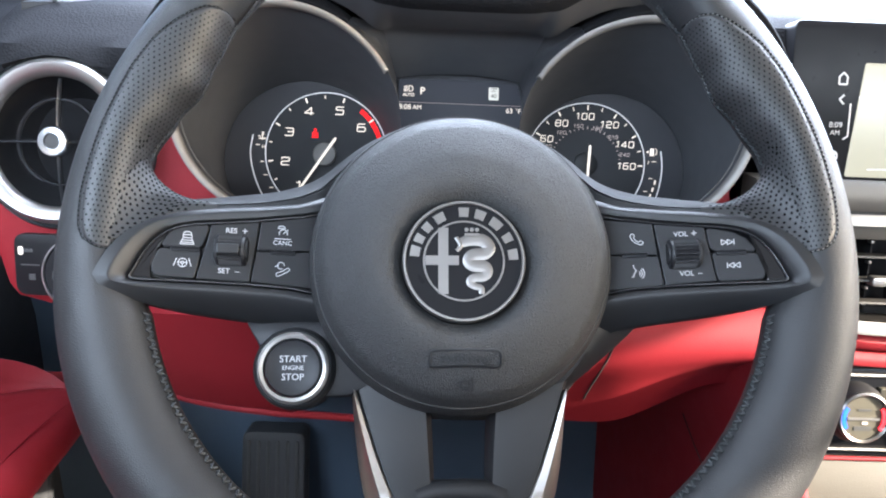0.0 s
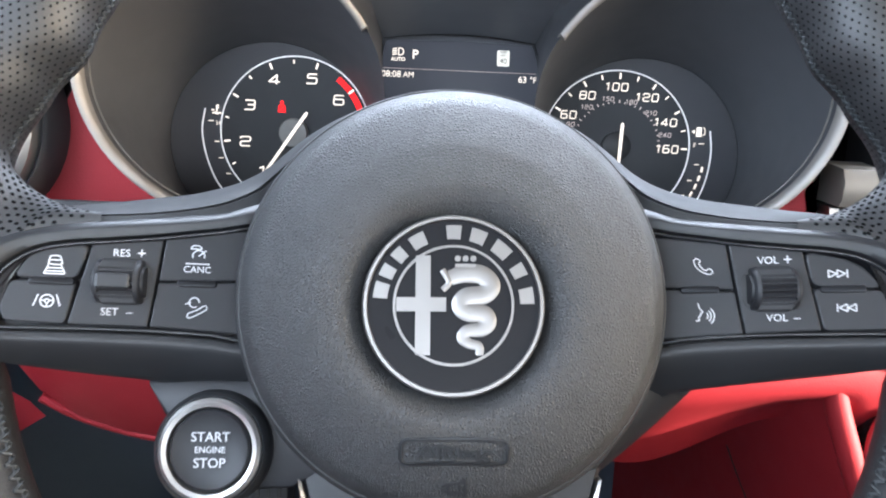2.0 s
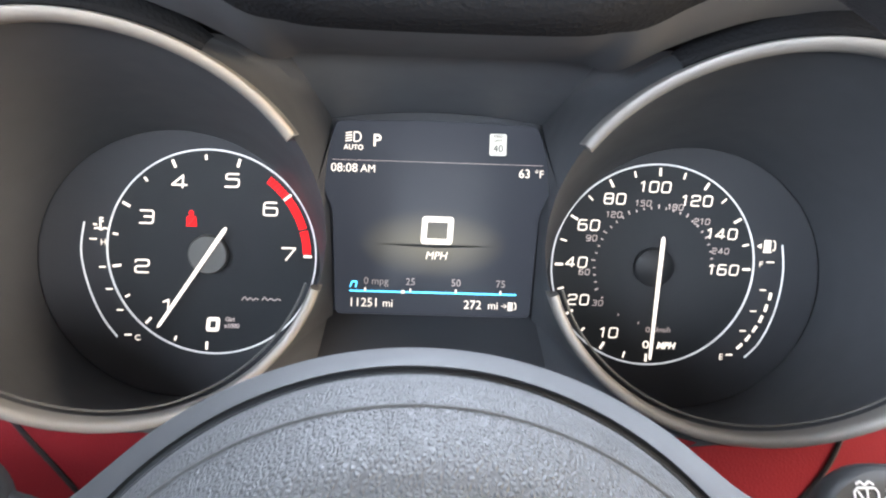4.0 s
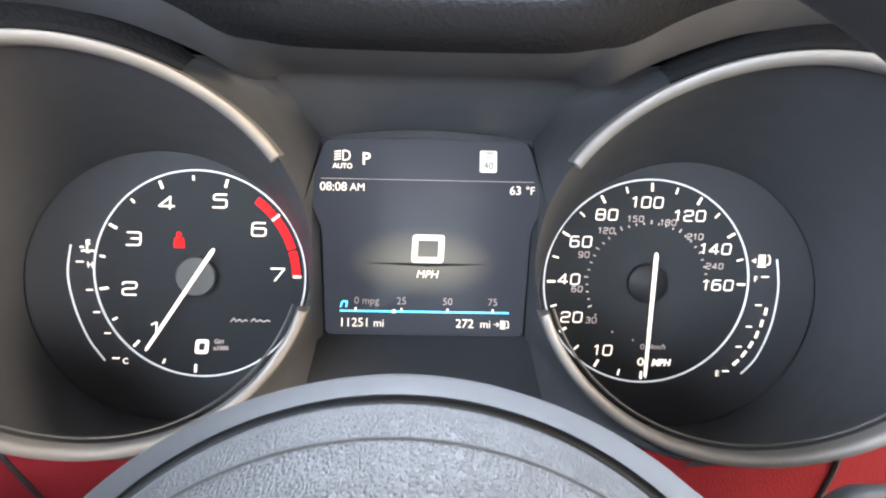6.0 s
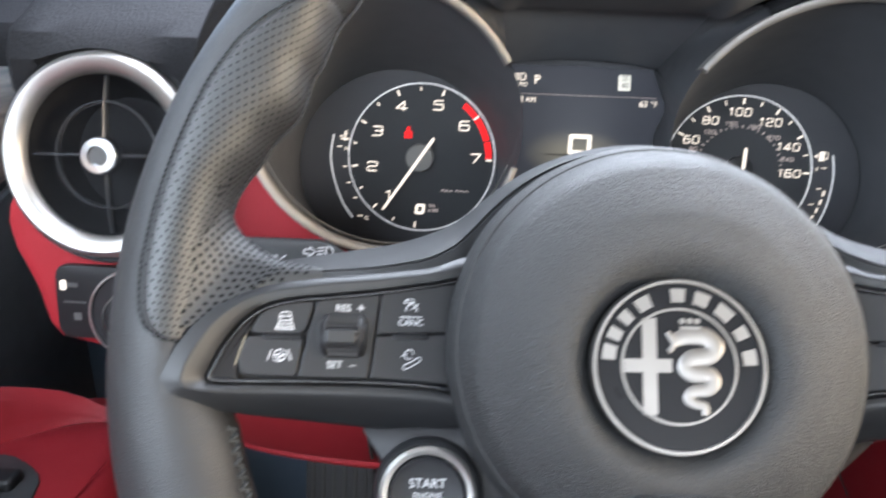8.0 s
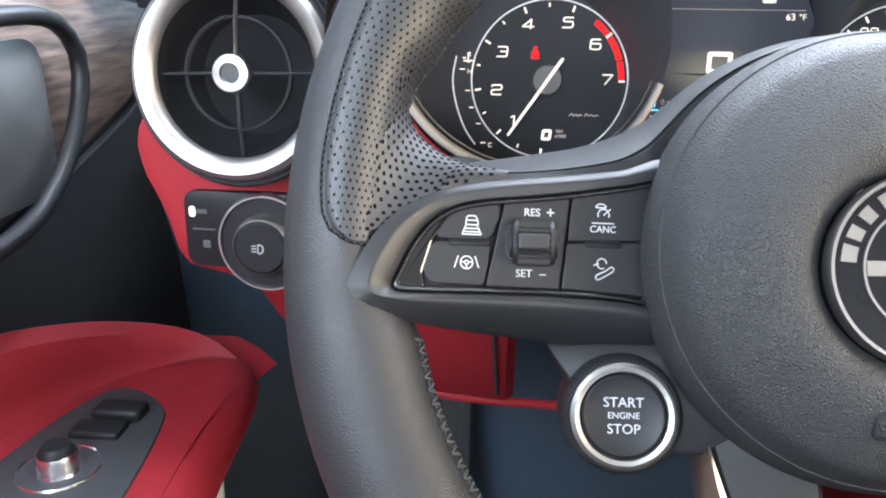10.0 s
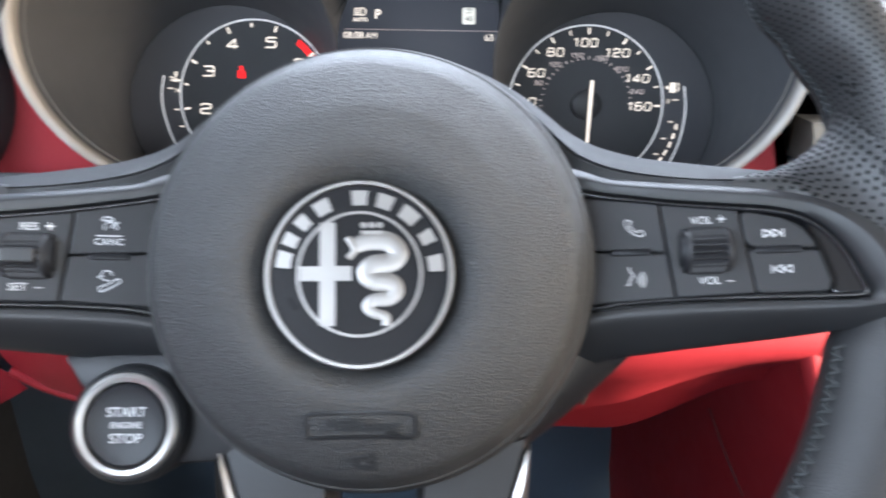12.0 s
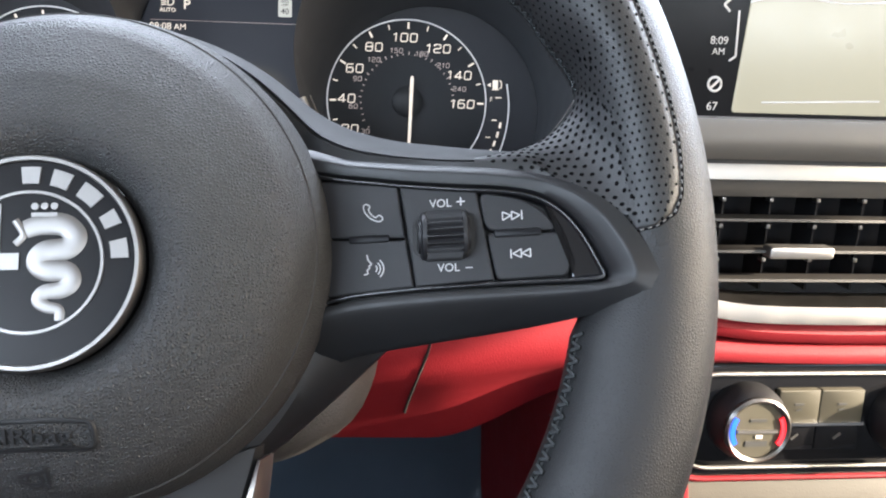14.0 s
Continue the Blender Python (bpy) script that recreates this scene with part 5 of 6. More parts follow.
# knee panels
rows = []
for x, zt, zb in ((-0.270, 0.676, 0.672), (-0.262, 0.677, 0.655), (-0.250, 0.678, 0.636), (-0.236, 0.679, 0.618), (-0.215, 0.680, 0.603), (-0.19, 0.680, 0.591), (-0.16, 0.680, 0.585), (-0.13, 0.680, 0.582), (-0.112, 0.680, 0.580), (-0.107, 0.678, 0.582)):
    d = 0.006 if x > -0.110 else max(0.0, -0.225 - x) * 0.7
    k = (zt - zb) / 0.1
    rows.append([(x, 0.512 + d, zt), (x, 0.503 + d, zt - 0.08 * (zt - zb)), (x, 0.503 + 0.022 * k + d, zt + (zb - zt) * 0.5), (x, 0.503 + 0.045 * k + d, zb + 0.004), (x, 0.508 + 0.045 * k + d, zb), (x, 0.60, zb - 0.002)])
rows.append([(-0.106, 0.58, z) for z in (0.678, 0.66, 0.63, 0.60, 0.59, 0.58)])
part("knee_panel", sheet(rows), RED, dash, "red leather knee panel left of the column")
part("knee_joint", tube([Vector((-0.121, 0.5045, 0.668)), Vector((-0.119, 0.524, 0.628)), Vector((-0.117, 0.543, 0.590))], 0.0012, n=6), GAP, dash, "dark joint in the knee panel")
prof = [(0.560, 0.706), (0.530, 0.698), (0.510, 0.686), (0.501, 0.672), (0.4995, 0.661), (0.5005, 0.652), (0.5050, 0.643), (0.512, 0.634), (0.520, 0.624), (0.529, 0.612), (0.539, 0.598), (0.549, 0.583), (0.59, 0.576)]
rows = [[(x, y - 0.003 * math.sin((x - 0.05) / 0.19 * math.pi), z + 0.034 * smooth(0.120, 0.214, x) * (1 - smooth(0.222, 0.236, x)) * smooth(0, 1, (0.670 - z) / 0.085)) for y, z in prof] for x in [0.045 + 0.005 * k for k in range(45)]]
part("knee_panel", sheet(rows), RED, dash, "sunlit red leather knee panel right of the column")
part("knee_joint", tube(spline([Vector(p) for p in ((0.1150, 0.4985, 0.668), (0.1130, 0.4972, 0.6591), (0.1101, 0.4999, 0.6486), (0.1075, 0.5096, 0.6343), (0.1052, 0.5214, 0.6194), (0.1039, 0.5290, 0.6091))], 24), 0.0009, n=6), GAP, dash, "dark joint in the knee panel")
part("knee_lip", tube(spline([Vector(p) for p in ((-0.236, 0.538, 0.618), (-0.215, 0.543, 0.603), (-0.18, 0.549, 0.589), (-0.13, 0.552, 0.581), (-0.085, 0.558, 0.576), (-0.05, 0.562, 0.572), (-0.03, 0.566, 0.569))], 40), 0.0030, n=12), RED, dash, "rolled red lower edge of the knee panel")
# added sheet closing the footwell against leaking light, haze in its colour
part("footwell_sheet", sheet([[(x, 0.80, 0.70), (x, 0.86, 0.55), (x, 0.90, 0.30), (x, 0.94, 0.0)] for x in (-0.48, -0.10, 0.06, 0.24)]), FOOT, dash, "added sheet closing the footwell, haze in its colour")
FLANK = [(0.213, 0.508, 0.668), (0.2185, 0.504, 0.645), (0.230, 0.498, 0.612), (0.2420, 0.492, 0.580), (0.264, 0.476, 0.50), (0.28, 0.430, 0.30), (0.29, 0.41, 0.0)]
part("console_flank", sheet([[(x + dx, y + dy, z) for x, y, z in FLANK] for dx, dy in ((0.004, -0.004), (0.0, 0.0), (-0.006, 0.02), (-0.016, 0.06), (-0.044, 0.16), (-0.060, 0.32), (-0.066, 0.46))]), RED, dash, "red leather side of the centre console")
part("console_roll", tube(spline([Vector((x + 0.003, y, z)) for x, y, z in FLANK[:5]], 30), 0.0068, n=16), RED, dash, "rolled red leather edge of the console")
part("flank_seam", tube(spline([Vector(p) for p in ((0.2065, 0.6040, 0.566), (0.2160, 0.5820, 0.538), (0.2300, 0.5500, 0.505), (0.2460, 0.5150, 0.470))], 24), 0.0005, n=6), THREAD, dash, "thin stitched seam")

# ---- foot rest deep in the footwell ----
rest = thing("foot_rest", pose(-0.180, 0.815, 0.340, 82, 0, 0), "dark ribbed rubber foot rest in the footwell", "foot rest")
plate_f = part("plate", slab(rounded([(-0.037, -0.150), (0.037, -0.150), (0.036, 0.088), (-0.036, 0.088)], 0.010), 0.0, 0.040, edge=0.003), DARK, rest)
for k in range(6):
    part("rib", slab(rounded([(-0.030 + 0.011 * k, -0.140), (-0.026 + 0.011 * k, -0.140), (-0.026 + 0.011 * k, 0.078), (-0.030 + 0.011 * k, 0.078)], 0.0015), 0.0016, 0.003, edge=0.0008), COLUMN, plate_f, "worn grey rubber rib")

# ---- steering column ----
col = thing("steering_column", pose(0, 0.44, 0.69), "dark grey plastic steering column shroud", "steering column")
ring = lambda y, z, a, b: [Vector((0.006 + a * math.copysign(abs(math.cos(q)) ** 0.7, math.cos(q)), y - 0.44, z - 0.69 + b * math.copysign(abs(math.sin(q)) ** 0.7, math.sin(q)))) for q in [2 * math.pi * k / 40 for k in range(40)]]
part("shroud", loft([ring(0.385, 0.702, 0.050, 0.038), ring(0.395, 0.701, 0.062, 0.045), ring(0.43, 0.693, 0.073, 0.057), ring(0.46, 0.686, 0.081, 0.064), ring(0.52, 0.671, 0.085, 0.072), ring(0.545, 0.668, 0.081, 0.070), ring(0.58, 0.662, 0.066, 0.060)]), COLUMN, col, "dark grey grained shroud")


def stalk(name, side, label):
    """A flat lever: its upper third leans back from a soft ridge."""
    t = thing(name, pose(side * 0.1565, 0.452, 0.747, 58, 0, 0), label, "column stalk")
    o = rounded([(-0.047, -0.021), (0.036, -0.021), (0.046, -0.008), (0.042, 0.013), (-0.026, 0.0135), (-0.038, 0.005)], 0.007)
    o = ccw([Vector((side * p.x, p.y, 0)) for p in o])
    # rows run across the lever from its lower to its upper edge
    front = lambda p: -0.0005 - 0.55 * max(0.0, p.y - 0.0085)
    rings = [[Vector((p.x, p.y, -0.016)) for p in inset(o, 0.003)], [Vector((p.x, p.y, -0.012)) for p in o], [Vector((p.x, p.y, front(p) - 0.0022)) for p in o], [Vector((p.x, p.y, front(p) - 0.0006)) for p in inset(o, 0.0008)], [Vector((p.x, p.y, front(p))) for p in inset(o, 0.0020)]]
    bm = loft(rings, cap=(True, False))
    edge = inset(o, 0.0020)
    left, right = min(p.x for p in edge), max(p.x for p in edge)

    def span(x):
        ys = []
        for p, q in zip(edge, edge[1:] + edge[:1]):
            if min(p.x, q.x) <= x <= max(p.x, q.x) and abs(q.x - p.x) > 1e-9:
                ys.append(p.y + (q.y - p.y) * (x - p.x) / (q.x - p.x))
        return min(ys), max(ys)

    rows = []
    for k in range(41):
        x = left + 1e-5 + (right - left - 2e-5) * k / 40
        lo, hi = span(x)
        rows.append([Vector((x, lo + (hi - lo) * j / 16, -0.0005 - 0.55 * max(0.0, lo + (hi - lo) * j / 16 - 0.0085))) for j in range(17)])
    part("lever", merge(bm, loft(rows, closed=False)), STALK, t, "black lever with pale symbols")
    part("stem", tube([Vector((side * -0.034, -0.006, -0.010)), Vector((side * -0.06, -0.014, -0.015)), Vector((side * -0.096, -0.026, -0.018))], 0.008, n=12), STALK, t)
    return t


STALK = mat("matt black stalk plastic", (0.0125, 0.0128, 0.0136), 0.55, spec=0.25, grain=0.0002, size=0.0008, bump=0.1, kind="noise")
stL = stalk("indicator_stalk", -1, "black indicator and light stalk with pale symbols")
stR = stalk("wiper_stalk", 1, "black wiper stalk with pale symbols")


def on_stalk(parent, lines, x, y, scale=1.15):
    bms = []
    for l in mm(lines):
        pts = [Vector((scale * u, scale * v, 0)) for u, v in l]
        bms += [tube([p, q], 0.00034, n=6, flat=0.4) for p, q in zip(pts, pts[1:])]
    bm = merge(*bms)
    bm.transform(Matrix.Translation((x, y, -0.0003)))
    part("symbol", bm, PRINT, parent, smooth=False)


BEAM = [[(0, 2.4), (1.6, 2.2), (2.8, 1.0), (2.8, -1.0), (1.6, -2.2), (0, -2.4), (0, 2.4)], *[[(-0.8, q), (-3.6, q - 0.4)] for q in (2.0, 0.7, -0.6, -1.9)]]
FAT_ARROW = [[(-2.6, 0.9), (-0.4, 0.9), (-0.4, 2.0), (2.0, 0), (-0.4, -2.0), (-0.4, -0.9), (-2.6, -0.9), (-2.6, 0.9)]]
flip = lambda lines: [[(-u, v) for u, v in l] for l in lines]
shift = lambda lines, d: [[(u + d, v) for u, v in l] for l in lines]
on_stalk(stL, shift(flip(FAT_ARROW), -2.8) + shift(FAT_ARROW, 2.8), -0.0130, 0.0010)
on_stalk(stL, [[(-2.4, -2.2), (-1.6, 2.2), (0.2, 2.2), (0.6, 1.0), (-0.2, 0.0), (-2.0, 0.0)], [(1.4, 0.4), (4.0, 2.6)], [(1.6, -0.3), (4.2, 0.0)], [(1.4, -1.0), (3.8, -2.4)]], 0.0030, 0.0005)
on_stalk(stL, BEAM + shift(FAT_ARROW, -6.4), 0.0262, 0.0057)
on_stalk(stL, BEAM + shift(flip(FAT_ARROW), -6.4), 0.0358, -0.0007)
REAR_GLASS = [[(-3.0, -2.4), (-3.2, 0.6), (-2.2, 1.6), (2.2, 1.6), (3.0, 0.6), (3.0, -2.4), (-3.0, -2.4)], [(0.2, -2.4), (0.2, 1.6)], [(-2.2, 0.8), (0.6, -3.6)], [(-2.6, 2.4), (-1.6, 3.2), (-0.4, 2.2), (0.8, 3.2), (2.0, 2.4)]]
UP_ARROW = [[(4.2, -1.6), (6.0, 0.2), (5.2, 1.0), (8.0, 1.4), (7.8, -1.4), (7.0, -0.8), (5.2, -2.6), (4.2, -1.6)]]
on_stalk(stR, REAR_GLASS + UP_ARROW, -0.0260, 0.0046)
on_stalk(stR, REAR_GLASS + [[(4.4, 0.6), (7.4, -2.0)], [(7.4, -2.0), (5.2, -2.2)], [(7.4, -2.0), (7.2, 0.2)]], -0.0345, -0.0047)
on_stalk(stR, [[(0, 0), (6.0, 0)], [(6.0, 0), (6.0, -1.6)]], -0.0115, -0.0028)
for y, x0 in ((0.0033, 0.0), (-0.0010, 1.2)):
    on_stalk(stR, [[(x0 - 2.6, -0.6), (x0 - 2.2, 0.6)], [(x0 - 1.4, -0.6), (x0 - 1.0, 0.6)], [(x0, 0), (6.2, 0)], [(x0, 0.5), (6.2, 0.5)]], 0.0065, y)
on_stalk(stR, [[(-1.6, -2), (0, 2), (1.6, -2)], [(-0.9, -0.5), (0.9, -0.5)]], 0.0120, -0.0062)

# ---- round air vent ----
vent = thing("round_air_vent", pose(-0.2475, 0.487, 0.787, 82, 0, -4), "round black air vent with silver ring and centre knob", "air vent")
part("vent_ring", lathe([(0.0400, -0.012), (0.0405, -0.001), (0.0435, 0.0025), (0.0480, 0.0035), (0.0505, 0.0015), (0.0515, -0.004), (0.0515, -0.02)], 96), BRUSHED, vent, "wide brushed silver ring")
part("vent_collar", lathe([(0.0514, -0.006), (0.0535, -0.003), (0.0548, -0.006), (0.0548, -0.025)], 96), DARK, vent)
part("vent_cup", lathe([(0.0402, -0.004), (0.0395, -0.010), (0.036, -0.022), (0.030, -0.034), (0.0, -0.038)], 64), THROAT, vent, "black vent throat")
VANE = mat("smooth black vane", (0.030, 0.031, 0.034), 0.24, spread=0.05)
part("vane_ring", lathe([(0.0258, -0.009), (0.0257, -0.006), (0.0264, -0.0048), (0.0273, -0.006), (0.0272, -0.009), (0.0265, -0.0105)], 72), VANE, vent, "black ring vane")
for k in range(4):
    a = k * math.pi / 2 + 0.03
    d = Vector((math.cos(a), math.sin(a), 0))
    part("vane", tube([d * 0.008 + Vector((0, 0, -0.006)), d * 0.024 + Vector((0, 0, -0.007)), d * 0.0395 + Vector((0, 0, -0.010))], 0.0011, n=8, up=(0, 0, 1), flat=2.5), VANE, vent)
kn = part("vent_knob", lathe([(0.0, 0.0015), (0.0050, 0.0015), (0.0052, 0.0032), (0.0085, 0.0030), (0.0095, 0.0015), (0.0095, -0.006), (0.007, -0.012)], 48), CHROME, vent, "silver knob")
part("knob_centre", lathe([(0.0, 0.0020), (0.0048, 0.0020), (0.0049, 0.0)], 32), COLUMN, kn)

# ---- lighting switches ----
sw = thing("light_switch_panel", pose(-0.252, 0.4985, 0.7045, 88, 0, -3), "black headlamp switch panel with a rotary knob", "switch panel")
part("panel", slab(rounded([(-0.0305, -0.0195), (0.032, -0.0195), (0.032, 0.0215), (-0.0305, 0.0215)], 0.008), 0.004, 0.012, edge=0.001), BUTTON, sw)
RC = (0.0145, -0.0040)
part("rotary_ring", lathe([(0.0, 0.0065), (0.0235, 0.0065), (0.0243, 0.0072), (0.0250, 0.0065), (0.0250, 0.002)], 64, RC), BUTTON, sw)
part("rotary_rim", lathe([(0.0240, 0.0064), (0.0243, 0.0082), (0.0252, 0.0082), (0.0257, 0.0060), (0.0257, 0.002)], 64, RC), BRUSHED, sw, "thin silver ring")
part("rotary_knob", lathe([(0.0, 0.016), (0.0125, 0.016), (0.0140, 0.0145), (0.0145, 0.0065)], 48, RC), BUTTON, sw, "black rotary knob")
part("rotary_band", lathe([(0.0140, 0.0150), (0.0150, 0.0140), (0.0158, 0.009), (0.0156, 0.0066)], 48, RC), BRUSHED, sw, "silver band round the knob")
part("knob_symbol", strokes(mm([[(13.6, -2.0), (15.6, -2.4), (16.2, -4.2), (15.6, -6.0), (13.6, -6.4), (13.6, -2.0)], [(12.6, -2.6), (10.2, -3.0)], [(12.6, -4.2), (10.2, -4.4)], [(12.6, -5.8), (10.2, -5.8)]]), 0.0003, 0.0162), PRINT, sw, smooth=False)
part("lamp", slab(rounded([(-0.0275, 0.0075), (-0.0242, 0.0075), (-0.0242, 0.0130), (-0.0275, 0.0130)], 0.0015), 0.0045, 0.001, edge=0.0003), LIT, sw, "small lit white marker")
part("symbol", merge(quad_bar(-0.021, 0.0105, 0.006, 0.0022, 0, 0.0042), quad_bar(-0.019, -0.007, 0.004, 0.004, 0, 0.0042), quad_bar(-0.020, 0.001, 0.012, 0.0008, 0, 0.0042)), PRINT_DIM, sw, smooth=False)

# ---- centre stack ----
disp2 = thing("centre_display", pose(0.42, 0.505, 0.825, 84, 0, 0), "wide infotainment display showing a pale map", "display")
part("bezel", slab(rounded([(-0.205, -0.047), (0.16, -0.047), (0.16, 0.056), (-0.205, 0.056)], 0.006), 0.0, 0.03, edge=0.0015), ENAMEL, disp2, "gloss black display frame")
MAP = mat("pale lit map", (0.10, 0.090, 0.062), 0.3, emit=0.62, spread=0.04)
mp2 = part("screen", slab(rounded([(-0.1645, -0.043), (0.15, -0.043), (0.15, 0.030), (-0.1575, 0.030)], 0.002), 0.0006, 0.001, edge=0.0003), MAP, disp2, "pale beige map")
part("map_road", strokes(mm([[(-160, 8), (-140, 12), (-110, 9), (-60, 14)], [(-150, -38), (-90, -36)]]), 0.0004, 0.0008), PRINT, mp2, smooth=False)
part("home_symbol", strokes(mm([[(-174.4, 20), (-171.2, 23.5)], [(-171.2, 23.5), (-168, 20)], [(-173.8, 20), (-173.8, 16)], [(-173.8, 16), (-168.6, 16)], [(-168.6, 16), (-168.6, 20)]]), 0.0006, 0.0006), PRINT, disp2, smooth=False)
part("back_symbol", strokes(mm([[(-169.6, 9.4), (-172.6, 6.4)], [(-172.6, 6.4), (-169.6, 3.4)]]), 0.0006, 0.0006), PRINT, disp2, smooth=False)
part("clock_lettering", merge(lettering("8:09", 0.0052, -0.1735, -0.0100, 0.0006), lettering("AM", 0.0044, -0.1735, -0.0150, 0.0006)), PRINT, disp2, smooth=False)
part("compass_symbol", strokes(mm([arc(-174, -30, 3.2, 0, 360, 15), [(-176, -32), (-172, -28)]]), 0.0006, 0.0006), PRINT, disp2, smooth=False)
part("temperature_lettering", lettering("67", 0.0056, -0.1745, -0.0405, 0.0006), PRINT, disp2, smooth=False)
part("slider_mark", strokes(mm([[(-165, 4), (-165, -17)], [(-165, -17), (-168, -19)]]), 0.0005, 0.0006), PRINT, disp2)

strip = thing("fascia_strip", pose(0.60, 0.495, 0.768, 90, 0, 0), "satin grey strip below the display", "trim")
part("strip", loft([[Vector((x, y, z)) for y, z in ((0.013, -0.02), (0.012, 0.002), (0.006, 0.006), (-0.003, 0.006), (-0.0070, 0.003), (-0.0074, -0.02))] for x in (-0.405, -0.2, 0.1, 0.5)]), SILVER_PANEL, strip)
part("strip_joint", loft([[Vector((x, y, z)) for y, z in ((-0.0075, -0.02), (-0.0075, 0.0005), (-0.0095, 0.0005), (-0.0095, -0.02))] for x in (-0.400, 0.5)]), GAP, strip, "dark joint below the strip")

cv = thing("centre_air_vent", pose(0.43, 0.500, 0.7135, 88, 0, 0), "wide black centre air vent framed in satin silver", "air vent")
VENT_METAL = mat("satin silver vent trim", (0.23, 0.218, 0.205), 0.32, 1.0, spread=0.08)
part("vent_frame", loft([[Vector((x, y, z)) for y, z in ((0.0365, -0.02), (0.0365, 0.0046), (0.0369, 0.0052), (0.0392, 0.0050), (0.0420, 0.0046), (0.0455, 0.0038), (0.0460, 0.003), (0.0460, -0.02))] for x in (-0.236, -0.1, 0.1, 0.3)]), VENT_METAL, cv, "satin silver upper vent bar")
LOWER = [(-0.176, 0.0115), (-0.170, 0.0090), (-0.163, 0.0062), (-0.155, 0.0040), (-0.146, 0.0024), (-0.136, 0.0014), (-0.12, 0.0006), (-0.10, 0.0), (0.3, 0.0)]
part("vent_frame", loft([[Vector((x, y + 0.45 * d, z)) for y, z in ((-0.0385, -0.02), (-0.0385, 0.0052), (-0.0380, 0.0060), (-0.0355, 0.0056), (-0.0320, 0.0048), (-0.0293, 0.0040), (-0.0288, 0.002), (-0.0288, -0.02))] for x, d in LOWER]), VENT_METAL, cv, "satin silver lower vent bar curving up at its end")
part("frame_shade", loft([[Vector((x, y, z)) for y, z in ((0.0265, -0.02), (0.0265, -0.006), (0.031, -0.0015), (0.0364, 0.001), (0.0364, -0.02))] for x in (-0.205, 0.3)]), SILVER_PANEL, cv)
SLAT = mat("satin grey slat", (0.034, 0.032, 0.030), 0.42, 0.2, spread=0.08)
part("vent_throat", box(-0.205, 0.30, -0.030, 0.030, -0.06, -0.045), THROAT, cv)
for y in (0.0145, -0.002, -0.0175):
    part("slat", loft([[Vector((x, y + a, z)) for a, z in ((0.0008, -0.016), (0.0009, -0.0062), (0.0007, -0.0052), (-0.0006, -0.00485), (-0.0009, -0.0053), (-0.0008, -0.016))] for x in (-0.205, 0.0, 0.3)]), SLAT, cv, "black horizontal slat")
for k in range(9):
    x = -0.188 + k * 0.026
    vane = part("upright_vane", box(x - 0.0006, x + 0.0006, -0.027, 0.027, -0.040, -0.020), THROAT, cv)
    for y in (0.0225, 0.0082, -0.0100, -0.0215):
        part("vane_clip", box(x - 0.0012, x + 0.0010, y - 0.0011, y + 0.0010, -0.024, -0.0190, 0.0003), VENT_METAL, vane, "small bright pivot clip")
part("slider", slab(rounded([(-0.143, -0.0050), (-0.108, -0.0050), (-0.108, 0.0012), (-0.143, 0.0012)], 0.002), -0.001, 0.008, edge=0.0012), BRUSHED, cv, "silver slider tab")

band_r = thing("red_dash_band", pose(0.43, 0.500, 0.664, 90, 0, 0), "red leather band below the centre vent", "trim")
BAND_RISE = [(-0.176, 0.0070), (-0.168, 0.0056), (-0.158, 0.0042), (-0.146, 0.0026), (-0.13, 0.0014), (-0.10, 0.0004), (0.1, 0.0), (0.4, 0.0)]
part("upper_roll", loft([[Vector((x, y + d, z)) for y, z in ((0.0105, -0.03), (0.0100, -0.003), (0.0085, 0.0005), (0.004, 0.0030), (0.000, 0.0022), (-0.0024, 0.0), (-0.0030, -0.03))] for x, d in BAND_RISE]), RED, band_r)
part("lower_roll", loft([[Vector((x, y + 0.6 * d, z)) for y, z in ((-0.0032, -0.03), (-0.0036, 0.0005), (-0.0060, 0.0030), (-0.009, 0.0040), (-0.0125, 0.003), (-0.0138, 0.0), (-0.014, -0.03))] for x, d in BAND_RISE]), RED, band_r)

cl = thing("climate_panel", pose(0.43, 0.498, 0.618, 86, 0, 0), "gloss black climate panel with two round dials", "control panel")
pan = part("panel", slab(rounded([(-0.188, -0.032), (0.20, -0.032), (0.20, 0.033), (-0.188, 0.033)], 0.027, 9), 0.0, 0.03, edge=0.002), GLOSS, cl)
o2 = rounded([(-0.184, -0.0265), (0.196, -0.0265), (0.196, 0.0275), (-0.184, 0.0275)], 0.024, 9)
part("bright_line", tube([Vector((p.x, p.y, 0.0012)) for p in o2], 0.0013, n=8, closed=True), BRUSHED, cl, "thin silver outline")
o3 = rounded([(-0.190, -0.0345), (0.202, -0.0345), (0.202, 0.0345), (-0.190, 0.0345)], 0.028, 9)
part("red_piping", tube([Vector((p.x, p.y, -0.0015)) for p in o3], 0.0016, n=8, closed=True), RED, cl, "red leather piping round the panel")
PALE_KEY = mat("grey climate key", (0.064, 0.058, 0.040), 0.5)
